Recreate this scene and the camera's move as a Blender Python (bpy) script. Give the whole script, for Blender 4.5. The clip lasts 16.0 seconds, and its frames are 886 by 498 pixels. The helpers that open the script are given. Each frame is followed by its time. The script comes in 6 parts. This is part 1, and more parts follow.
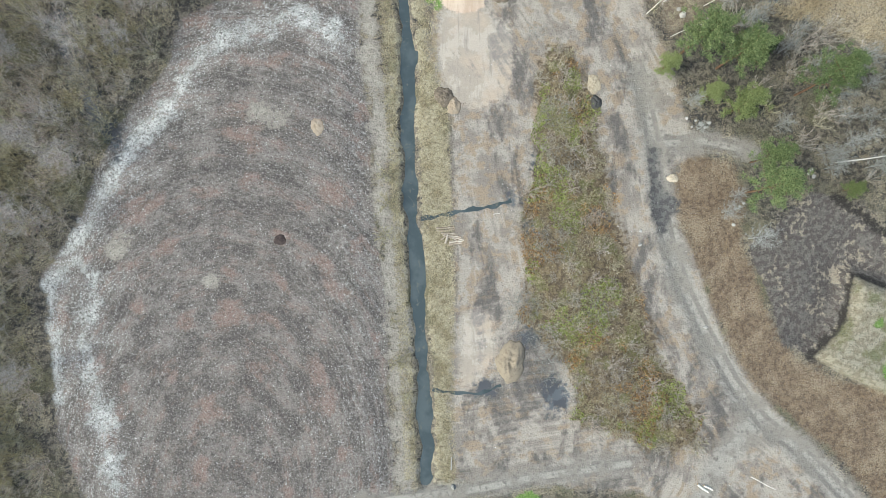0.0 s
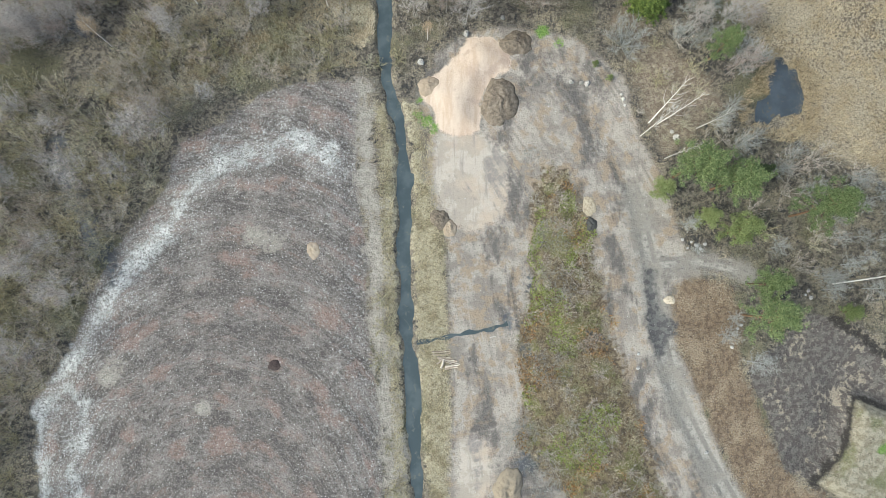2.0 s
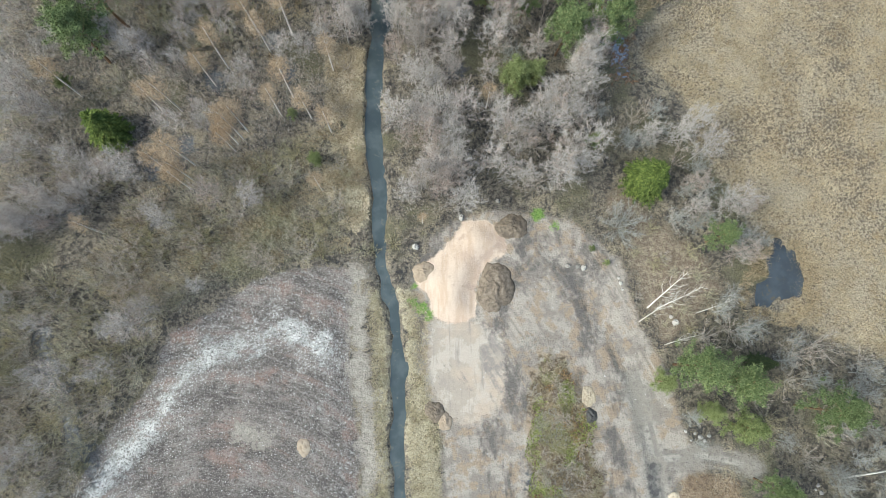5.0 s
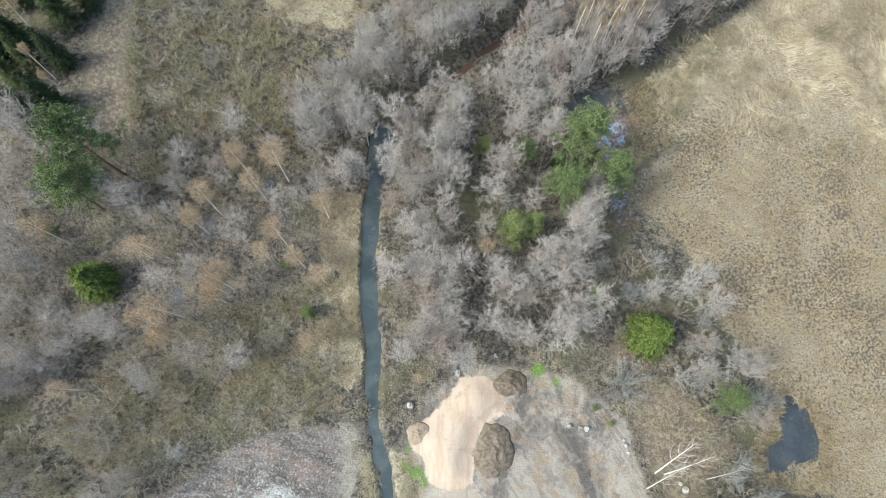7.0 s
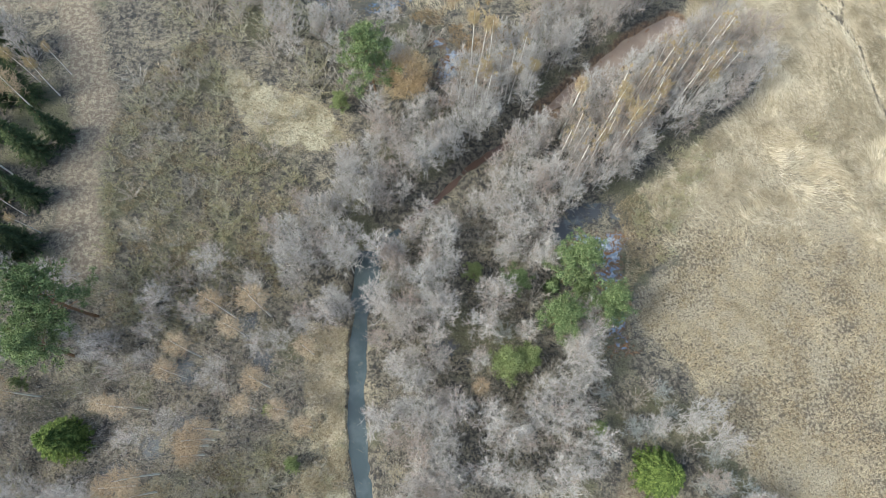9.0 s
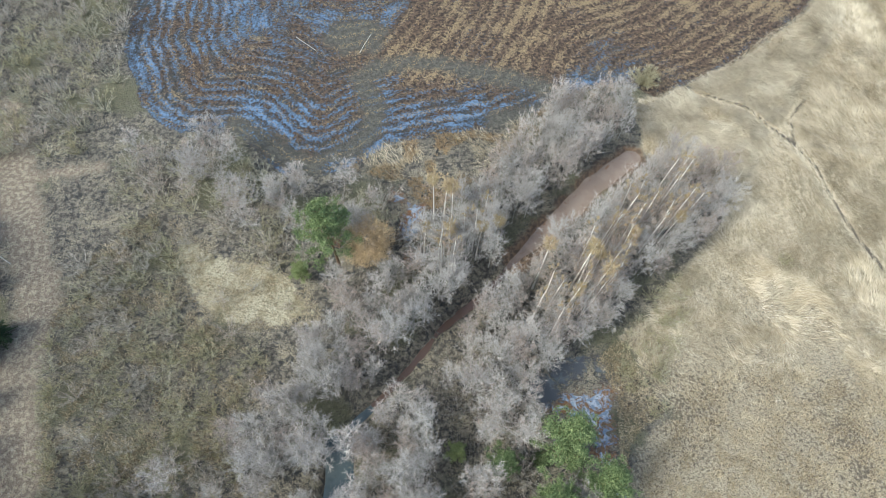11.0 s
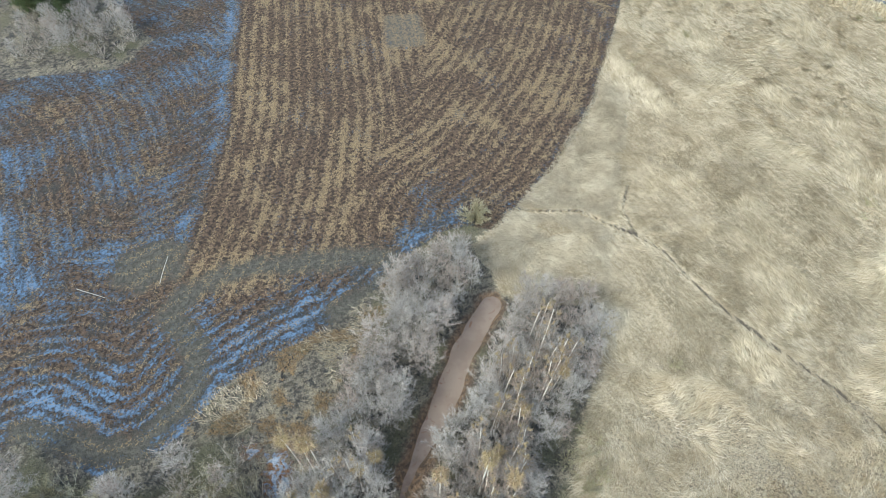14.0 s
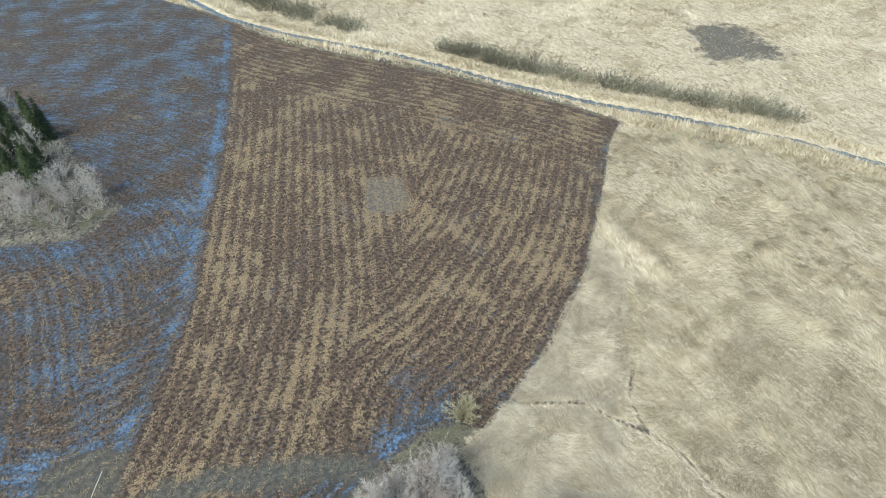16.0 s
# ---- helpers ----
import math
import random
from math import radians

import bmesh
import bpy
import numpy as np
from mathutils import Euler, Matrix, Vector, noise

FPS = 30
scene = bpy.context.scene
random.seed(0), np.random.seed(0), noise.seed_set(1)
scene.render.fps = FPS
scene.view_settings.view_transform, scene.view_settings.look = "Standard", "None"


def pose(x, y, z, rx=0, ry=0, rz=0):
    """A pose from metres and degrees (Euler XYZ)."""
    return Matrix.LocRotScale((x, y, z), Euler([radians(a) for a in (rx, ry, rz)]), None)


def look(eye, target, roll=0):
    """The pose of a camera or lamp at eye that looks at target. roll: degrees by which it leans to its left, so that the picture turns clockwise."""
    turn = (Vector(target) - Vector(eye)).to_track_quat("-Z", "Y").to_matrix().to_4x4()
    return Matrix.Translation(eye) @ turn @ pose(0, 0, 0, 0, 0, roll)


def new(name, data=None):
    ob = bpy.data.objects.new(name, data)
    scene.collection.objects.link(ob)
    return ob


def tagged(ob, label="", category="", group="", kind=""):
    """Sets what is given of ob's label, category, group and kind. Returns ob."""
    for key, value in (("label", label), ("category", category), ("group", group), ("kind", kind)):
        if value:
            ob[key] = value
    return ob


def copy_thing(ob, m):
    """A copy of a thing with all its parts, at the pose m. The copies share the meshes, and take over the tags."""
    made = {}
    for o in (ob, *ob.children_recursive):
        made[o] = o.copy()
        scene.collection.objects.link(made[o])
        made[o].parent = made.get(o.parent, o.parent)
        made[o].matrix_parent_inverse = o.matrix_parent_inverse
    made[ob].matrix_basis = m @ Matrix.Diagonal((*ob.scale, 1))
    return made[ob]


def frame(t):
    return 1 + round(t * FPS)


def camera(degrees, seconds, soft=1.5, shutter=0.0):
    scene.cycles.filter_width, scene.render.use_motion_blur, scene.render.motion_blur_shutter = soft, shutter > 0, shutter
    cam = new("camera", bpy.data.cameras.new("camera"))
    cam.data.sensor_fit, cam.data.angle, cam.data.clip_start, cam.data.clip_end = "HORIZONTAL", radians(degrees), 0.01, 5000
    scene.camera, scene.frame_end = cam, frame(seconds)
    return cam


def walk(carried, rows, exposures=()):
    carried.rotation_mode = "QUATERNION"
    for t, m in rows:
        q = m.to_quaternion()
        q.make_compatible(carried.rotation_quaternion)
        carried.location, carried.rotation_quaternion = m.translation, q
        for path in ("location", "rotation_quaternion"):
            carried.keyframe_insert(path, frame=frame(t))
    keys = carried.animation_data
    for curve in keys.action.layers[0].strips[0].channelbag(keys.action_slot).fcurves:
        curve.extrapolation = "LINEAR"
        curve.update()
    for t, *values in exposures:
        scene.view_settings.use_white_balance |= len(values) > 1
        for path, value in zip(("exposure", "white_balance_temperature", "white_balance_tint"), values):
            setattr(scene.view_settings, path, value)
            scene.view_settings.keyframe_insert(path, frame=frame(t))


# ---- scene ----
cam = camera(74.7, 16.0, soft=0.6)
PATH = [
    (0, (-0.013, -0.031, 100.076), (0.041, 0.034, 98.077), 39.4),
    (0.5, (0.21, 4.045, 100.168), (0.263, 4.105, 98.169), 41.1),
    (1, (0.43, 8.112, 100.267), (0.483, 8.17, 98.268), 42.3),
    (1.5, (0.6, 12.092, 100.388), (0.653, 12.194, 98.391), 27.4),
    (2, (0.751, 16.006, 100.545), (0.806, 16.175, 98.553), 17.7),
    (2.5, (0.917, 19.913, 100.699), (0.973, 20.116, 98.71), 15.1),
    (3, (1.041, 23.904, 100.79), (1.099, 24.119, 98.803), 14.6),
    (3.2, (1.092, 25.572, 100.813), (1.149, 25.796, 98.827), 14.1),
    (5.3, (1.749, 43.979, 101.471), (1.808, 44.331, 99.503), 9.1),
    (5.5, (1.821, 45.71, 101.487), (1.881, 46.091, 99.525), 8.7),
    (6, (2.009, 49.912, 101.535), (2.068, 50.371, 99.589), 7.3),
    (6.5, (2.208, 53.995, 101.59), (2.266, 54.484, 99.651), 6.7),
    (7, (2.395, 58.313, 101.604), (2.453, 58.828, 99.673), 6.4),
    (7.5, (2.562, 62.48, 101.627), (2.621, 63.093, 99.725), 5.6),
    (8, (2.666, 66.444, 101.64), (2.725, 67.086, 99.747), 5.5),
    (8.2, (2.779, 68.08, 101.642), (2.838, 68.722, 99.749), 5.4),
    (10.3, (5.097, 85.955, 101.621), (5.238, 86.721, 99.779), 4.2),
    (10.5, (5.332, 87.479, 101.602), (5.48, 88.298, 99.783), 4.0),
    (11, (6.011, 91.028, 101.476), (6.191, 91.934, 99.701), 3.7),
    (11.5, (7.233, 95.082, 101.413), (7.494, 95.97, 99.64), 3.3),
    (12, (9.201, 99.259, 101.438), (9.571, 100.106, 99.665), 2.7),
    (12.5, (11.949, 103.152, 101.46), (12.437, 103.937, 99.686), 1.9),
    (13, (14.842, 107.152, 101.444), (15.33, 107.936, 99.67), 1.9),
    (13.5, (17.893, 111.297, 101.436), (18.438, 112.179, 99.727), 1.8),
    (14, (20.575, 115.128, 101.315), (21.185, 116.117, 99.686), 2.0),
    (14.5, (23.307, 119.332, 101.19), (23.928, 120.336, 99.575), 2.1),
    (15, (26.091, 123.612, 101.106), (26.754, 124.686, 99.555), 2.2),
    (15.5, (28.808, 127.718, 101.078), (29.523, 128.881, 99.617), 2.2),
    (16, (31.643, 131.659, 100.99), (32.431, 132.892, 99.626), 2.1),
]
EXPOSURES = [(0.0, 0.47, 6250, -2), (5.5, 0.59, 6200, -2), (8.0, 0.67, 6150, -2), (10.5, 0.68, 5960, -2), (12.5, 0.58, 5930, -3), (16.0, 0.55, 5900, -5)]
walk(cam, [(t, look(eye, target, roll)) for t, eye, target, roll in PATH], EXPOSURES)

# ---- sky and sun: bright overcast with a soft sun ----
SUN_AZ, SUN_EL = -105.0, 48.0
world = bpy.data.worlds.new("overcast_sky")
scene.world = world
world.use_nodes = True
wt = world.node_tree
sky = wt.nodes.new("ShaderNodeTexSky")
sky.sky_type, sky.sun_disc = "NISHITA", False
sky.sun_elevation, sky.sun_rotation = radians(SUN_EL), radians(SUN_AZ)
sky.air_density, sky.dust_density, sky.ozone_density = 1.0, 4.0, 1.0
wt.links.new(sky.outputs[0], wt.nodes["Background"].inputs[0])
wt.nodes["Background"].inputs[1].default_value = 0.15
sun_data = bpy.data.lights.new("sun", "SUN")
sun_data.energy, sun_data.angle, sun_data.color = 1.5, radians(14), (1.0, 0.95, 0.87)
sun = new("sun", sun_data)
sun_dir = Vector((math.sin(radians(SUN_AZ)) * math.cos(radians(SUN_EL)), math.cos(radians(SUN_AZ)) * math.cos(radians(SUN_EL)), math.sin(radians(SUN_EL))))
sun.matrix_world = look(tuple(sun_dir * 300), (0, 0, 0))

# ---- plan: polygons and lines in metres, x across, y along the ditch ----
HEAP = [(-10.6, 54.1), (-16.6, 54.6), (-22.5, 54.1), (-28.5, 52.0), (-33.3, 48.4), (-37.1, 45.9), (-41.9, 43.4), (-43.7, 39.9), (-44.1, 36.4), (-46.3, 32.5), (-50.0, 28.6), (-52.7, 24.7), (-55.7, 19.0), (-57.7, 13.3), (-59.7, 6.8), (-64.4, 0.4), (-65.6, -2.3), (-64.1, -4.0), (-64.5, -8.7), (-63.0, -15.4), (-62.9, -21.1), (-61.9, -28.6), (-59.5, -33.3), (-54.6, -46.2), (-40, -62), (-20, -64), (-5.6, -52.1), (-6.1, -27.5), (-7.5, -21.7), (-6.5, -14.1), (-7.0, -6.3), (-7.9, 0.5), (-8.6, 7.3), (-9.5, 12.2), (-9.8, 17.7), (-9.2, 22.5), (-10.4, 29.4), (-11.4, 36.3), (-11.3, 45.4)]
DITCH = [(-0.3, -36.1), (-0.3, -31.4), (-0.6, -25.6), (-0.7, -19.9), (-1.0, -14.1), (-1.5, -8.3), (-1.8, -2.5), (-2.3, 4.3), (-2.7, 10.2), (-3.0, 19.0), (-3.3, 26.9), (-3.1, 36.3), (-3.4, 41.3), (-3.9, 45.9), (-5.0, 50.5), (-6.2, 54.6), (-6.6, 59.8), (-6.6, 64.1), (-7.0, 70.9), (-7.6, 75.5), (-8.0, 80.3), (-8.0, 86.2), (-7.8, 92.3), (-7.2, 98.7), (-6.3, 103.1), (-6.1, 107.6)]
CANAL = [(-6.1, 107.0), (-3.3, 111.6), (2.0, 115.6), (7.5, 120.3), (13.4, 126.3), (18.1, 129.3), (24.2, 133.5), (29.6, 138.5), (36.3, 143.7), (43.2, 148.4), (49.1, 153.5), (55.0, 157.3), (60.1, 160.1)]
RILL = [(-1.1, 8.4), (3.3, 9.2), (7.2, 10.0), (11.2, 10.5), (14.6, 11.6)]
RILL_SOUTH = [(0.7, -20.9), (4.1, -21.4), (8.9, -21.6), (12.5, -20.2)]
SAND = [(8.7, 62.9), (12.8, 62.9), (15.8, 59.9), (16.2, 56.8), (13.7, 55.7), (11.6, 53.6), (10.3, 50.5), (10.3, 45.4), (5.5, 44.4), (2.5, 45.9), (2.0, 49.5), (0.0, 51.0), (-0.5, 54.1), (2.5, 55.7), (5.6, 58.8)]
PAD = [(2.5, 45.4), (10.5, 44.9), (15.0, 42.3), (15.4, 34.2), (13.7, 29.3), (9.2, 27.3), (5.3, 28.8), (2.9, 32.3), (1.6, 37.3)]
PAD_SOUTH = [(5.6, -7.9), (9.1, -6.9), (11.8, -10.4), (11.7, -15.2), (8.9, -20.5), (5.5, -20.7)]
BELT = [(22.4, 39.9), (25.3, 37.9), (28.2, 31.9), (29.2, 26.9), (30.5, 17.0), (31.9, 10.1), (34.3, 2.2), (36.6, -4.7), (38.5, -11.6), (42.3, -20.4), (47.1, -26.2), (46.5, -31.1), (38.1, -31.4), (31.3, -28.5), (24.5, -26.0), (25.5, -21.1), (23.6, -16.3), (19.8, -12.4), (16.9, -8.5), (17.9, -2.6), (17.0, 3.2), (16.1, 9.1), (19.1, 17.0), (20.2, 26.9), (19.3, 33.9)]
ROAD = [(21.9, 60.0), (26.9, 53.7), (32.7, 44.3), (37.4, 34.2), (39.4, 24.2), (40.4, 14.0), (41.8, 5.1), (44.6, -3.8), (48.4, -11.7), (53.2, -20.5), (58.0, -26.9), (64.8, -32.3), (68.7, -36.2), (72.6, -40.4), (79.2, -48.0)]
BRANCH = [(41.1, 21.5), (49.1, 22.0), (57.1, 20.0), (66.1, 13.9), (74.1, 9.9), (78.0, 5.9), (80.7, 1.9)]
TRACK = [(-11.4, -39.7), (-1.8, -38.9), (8.8, -37.7), (18.5, -35.9), (28.3, -34.7), (35.1, -33.8)]
TRACK_FORK = [(57.0, -26.9), (51.9, -32.1), (48.9, -35.9), (46.8, -41.7)]
TARMAC = [(38.8, 20.8), (40.5, 20.5), (41.4, 13.0), (43.9, 11.0), (43.6, 9.2), (42.3, 8.6), (42.8, 5.6), (39.8, 5.6), (38.7, 10.0)]
MULCH = [(43.5, 18.5), (53.1, 19.0), (55.9, 13.0), (54.8, 5.0), (57.6, -2.9), (60.8, -12.7), (65.3, -16.7), (73.2, -20.7), (90.0, -22.8), (90, -48.3), (78, -41), (71.8, -33.9), (63.0, -26.0), (56.2, -21.0), (52.3, -14.1), (49.5, -6.8), (46.7, 2.1), (43.3, 8.1)]
PIT = [(55.7, 4.0), (62.9, 8.5), (67.1, 12.9), (72.1, 11.9), (77.1, 8.4), (82.8, 3.9), (88.7, -7.0), (74.7, -2.0), (73.5, -8.9), (69.9, -13.6), (65.8, -15.5), (61.8, -13.9), (60.5, -7.8), (57.6, -0.9)]
PLATEAU = [(74.7, -2.0), (89.7, -8.0), (89.1, -26.8), (71.2, -18.7), (67.3, -15.8), (70.4, -13.3), (73.5, -8.9)]
WORKED = [(-1.0, 53.1), (2.5, 59.9), (10.7, 64.7), (27.2, 63.2), (36.2, 55.8), (38.8, 44.3), (43.5, 36.2), (45.1, 27.1), (48.7, 20.2), (43.3, 8.1), (46.7, 2.1), (49.5, -6.8), (53.3, -16.6), (62.9, -28.4), (78.6, -45.2), (52.7, -49.8), (42.9, -41.8), (35.1, -38.8), (4.0, -36.2), (3.6, -21.8), (4.7, -2.5), (4.3, 17.0), (3.9, 26.9), (3.3, 28.3), (0.4, 36.3)]
MEADOW = [(700, -80), (95, 30), (81.4, 37.5), (72.1, 41.4), (64.6, 45.3), (64.5, 57.2), (60.5, 62.3), (56, 69.6), (51, 77.1), (50.6, 84.8), (44.2, 91.5), (40, 95), (43.8, 100), (51.6, 106.1), (48.9, 111.6), (47, 120.5), (53.9, 125.6), (64.1, 133.1), (73.8, 141.3), (79.4, 150.6), (70.5, 154.3), (62.9, 161), (64.4, 168.7), (66, 176), (73.2, 175.3), (85.6, 179.7), (98.1, 187.4), (106, 191.9), (117, 198.5), (131.6, 209.9), (144.7, 222.8), (163.5, 240.1), (175.6, 247.5), (168, 268), (146, 304), (116, 341), (97, 367), (86, 395), (66.7, 425), (20, 520), (200, 1200), (1200, 900)]
FIELD_EAST = [(71.1, 175.7), (85.2, 179.2), (98.1, 187.0), (106.0, 191.9), (117.0, 198.5), (131.3, 210.1), (144.7, 222.8), (160.4, 238.0), (174.8, 247.9)]
FIELD_NORTH = [(174.8, 247.9), (166.1, 265.7), (142.1, 302.7), (112.4, 339.2), (93.8, 365.0), (83.5, 393.4), (66.7, 423.9)]
FIELD_SOUTH = [(-48, 250), (-50.7, 204.4), (-46.9, 193.5), (-45.1, 186.6), (-41.3, 181.5), (-36.2, 177.9), (-24.1, 176.8), (-19.2, 170.2), (-14.5, 164.6), (-6.2, 163.1), (1.0, 165.3), (7.4, 169.2), (20.0, 171.2), (32.7, 171.6), (46.6, 176.9), (53.0, 179.3), (59.9, 181.0), (65.3, 180.0)]
FIELD = FIELD_SOUTH + FIELD_EAST + FIELD_NORTH[1:] + [(20, 520), (-90, 520), (-80, 400), (-30, 375), (4, 350), (14, 322), (18, 300), (23, 280), (12, 271), (-12, 280), (-30, 285)]
WET_TRACK = [(82.8, 386.9), (66.9, 335.4), (54.2, 300.0), (39.3, 261.9), (30.3, 239.3), (18.5, 217.7), (9.8, 205.0), (1.9, 195.7)]
WET_WEST = WET_TRACK + [(10, 188), (35, 183), (66, 184), (66, 176), (0, 155), (-70, 160), (-90, 520), (60, 520)]
FAR_CANAL = [(30, 505), (50.1, 469.9), (75.0, 427.6), (84.4, 396.5), (100.3, 369.9), (132.5, 329.7), (145.8, 308.6), (157.8, 288.2), (176.3, 262.4), (195.2, 240.2), (218.0, 212.2), (231.5, 188.0), (260, 130), (300, 40)]
POND = [(58.2, 50.7), (61.5, 53.2), (64.7, 58.7), (69.9, 55.2), (69.8, 50.7), (65.1, 45.3), (59.8, 47.1)]
POOL = [(29.2, 109.8), (34.0, 112.5), (39.3, 112.0), (42.3, 110.2), (40.3, 104.4), (40.0, 96.7), (39.8, 90.4), (37.0, 89.7), (36.6, 97.0), (36.0, 104.7)]
POOL_NORTH = [(8.5, 157.0), (12.7, 153.8), (14.2, 148.6), (11.4, 144.5), (8.6, 144.6), (9.0, 150.6)]
TRAIL = [(-75, 190), (-67.2, 166.0), (-62.8, 152.2), (-58.7, 140.0), (-60.0, 128.5), (-59.5, 118.3), (-57.0, 108.2)]
PATH_NORTH = [(-90, 166), (-74.1, 167.3), (-67.5, 168.1), (-60.0, 170.3), (-52.0, 170.3)]
GLADE = [(-37.1, 156.2), (-30.2, 150.2), (-23.4, 146.0), (-14.7, 143.1), (-10.0, 136.5), (-8.0, 131.5), (-13.7, 130.2), (-22.1, 131.2), (-28.4, 134.0), (-33.7, 141.0)]
STRAW_BANK = [(-14.3, 95.7), (-10.1, 94.6), (-9.1, 67.6), (-9.4, 61.5), (-13.5, 66.6), (-13.0, 78.1)]
SLOUGH = [(-63.4, 42.5), (-59.5, 31.7), (-55.6, 24.9), (-53.6, 21.5)]
FOOTPATH = [(80, 177), (91.1, 170.7), (94.1, 164.6), (97.5, 159.3), (99.8, 153.0), (99.6, 144.5), (100.8, 135.0), (103.5, 123.4), (106.3, 113.2), (107.0, 105.9), (108, 90)]
FOOTPATH_SPUR = [(105.4, 171.2), (99.9, 166.7), (97.5, 159.3)]
CHALK = [(-15.6, 39.0), (-16.4, 40.8), (-20.4, 42.5), (-23.3, 44.4), (-26.3, 42.4), (-31.1, 40.4), (-35.0, 39.9), (-37.8, 37.4), (-40.6, 33.9), (-42.4, 30.5), (-46.0, 25.6), (-49.7, 21.8), (-52.3, 17.0), (-54.9, 13.3), (-57.4, 7.7), (-60.7, 1.3), (-63.7, -3.2), (-63.6, -5.9), (-63.1, -11.6), (-62.6, -15.4), (-62.0, -21.1)]
CHALK_WEST = [(-56.2, -2.1), (-57.0, -7.9), (-57.9, -11.6), (-57.9, -16.4), (-55.9, -21.1), (-54.0, -26.8), (-53.0, -33.4), (-51.5, -37.2)]
GREY_BANK = [(-10.5, 53.5), (-10.3, 44.4), (-9.4, 34.3), (-8.4, 27.4), (-7.6, 20.6), (-8.0, 17.2), (-6.9, 5.3), (-5.5, -4.4), (-4.6, -21.8), (-3.7, -38.9)]
CLEARING = [(33, 66), (36.5, 56.5), (39.5, 46), (43, 39), (50, 45), (56, 50), (52, 56), (46, 61), (41, 66), (36, 71)]
MUD_WAY = [(-24, 178.5), (-9.0, 165.0), (3.8, 171.5), (6.4, 180.2), (3.8, 189.3), (11.1, 193.1), (20.7, 191.9), (31.7, 187.8), (44.4, 182.6), (48.7, 178.0), (43.3, 174.1), (32.5, 173.7)]
SQUARE = [(85.4, 259.6), (95.5, 255.9), (90.4, 241.3), (79.2, 244.8)]
DARK_FAR = [(262.0, 294.3), (280.6, 284.6), (281.8, 273.6), (274.7, 251.8), (240.8, 263.9), (248.6, 277.8)]


# ---- plan arithmetic ----
TABLE = np.random.default_rng(11).random((256, 256))


def fuzz(x, y, cell, shift=0):
    """Smooth value noise of 0 to 1 with cells of that many metres, in two octaves."""
    total = 0
    for k, weight in ((1.0, 0.65), (2.3, 0.35)):
        u, v = np.asarray(x) * k / cell + 37.3 * shift, np.asarray(y) * k / cell + 11.7 * shift
        i, j = np.floor(u).astype(int), np.floor(v).astype(int)
        a, b = u - i, v - j
        a, b = a * a * (3 - 2 * a), b * b * (3 - 2 * b)
        at = lambda p, q: TABLE[(i + p) % 256, (j + q) % 256]
        total = total + weight * ((at(0, 0) * (1 - a) + at(1, 0) * a) * (1 - b) + (at(0, 1) * (1 - a) + at(1, 1) * a) * b)
    return total


def off_line(x, y, pts):
    """Distance from a line of points."""
    best = np.full(np.shape(x), 1e9)
    for (ax, ay), (bx, by) in zip(pts[:-1], pts[1:]):
        dx, dy = bx - ax, by - ay
        k = np.clip(((x - ax) * dx + (y - ay) * dy) / (dx * dx + dy * dy), 0, 1)
        best = np.minimum(best, np.hypot(x - ax - k * dx, y - ay - k * dy))
    return best


def off_area(x, y, pts):
    """Distance from an area's edge, negative inside."""
    inside = np.zeros(np.shape(x), bool)
    for (ax, ay), (bx, by) in zip(pts, pts[1:] + pts[:1]):
        if ay != by:
            inside ^= ((ay > y) != (by > y)) & (x < (bx - ax) * (y - ay) / (by - ay) + ax)
    d = off_line(x, y, pts + pts[:1])
    return np.where(inside, -d, d)


def ease(a, b, v):
    k = np.clip((v - a) / (b - a), 0, 1)
    return k * k * (3 - 2 * k)


def height(x, y):
    """The ground's height."""
    x, y = np.asarray(x, float), np.asarray(y, float)
    wob = fuzz(x, y, 3.0, 5) - 0.5
    z = 0.28 * (fuzz(x, y, 14, 1) - 0.5) + 0.16 * (fuzz(x, y, 2.4, 2) - 0.5)
    z = z + 0.55 * ease(0, 5, -off_area(x, y, HEAP))
    z = z + 1.1 * ease(0, 4, -off_area(x, y, SAND)) + 0.8 * ease(0, 7, -off_area(x, y, BELT))
    z = z - 1.8 * ease(0, 3.0, -off_area(x, y, PIT)) * (1 - ease(0, 10, off_area(x, y, PLATEAU))) + 1.7 * ease(0, 1.0, -off_area(x, y, PLATEAU))
    d = off_line(x, y, DITCH) - 1.5 * wob - 1.3 * ease(98, 102, y) - 0.25 * ease(58, 70, y)
    z = z - 1.5 * (1 - ease(0.2, 1.75, d))
    wide = 0.15 + 1.6 * ease(27, 45, x)
    d = off_line(x, y, CANAL) - 0.8 * wob
    z = z - 1.6 * (1 - ease(wide - 0.6, wide + 1.3, d))
    z = z - 1.2 * (1 - ease(0.3, 2.4, off_line(x, y, FAR_CANAL) - 1.2 * wob))
    z = z - 0.9 * ease(-0.4, 1.8, -off_area(x, y, POND) - 0.7 - 7.0 * wob)
    z = z - 0.25 * (1 - ease(0.6, 1.6, off_line(x, y, ROAD) - 0.2)) - 0.12 * (1 - ease(0.3, 1.0, off_line(x, y, FOOTPATH)))
    return z


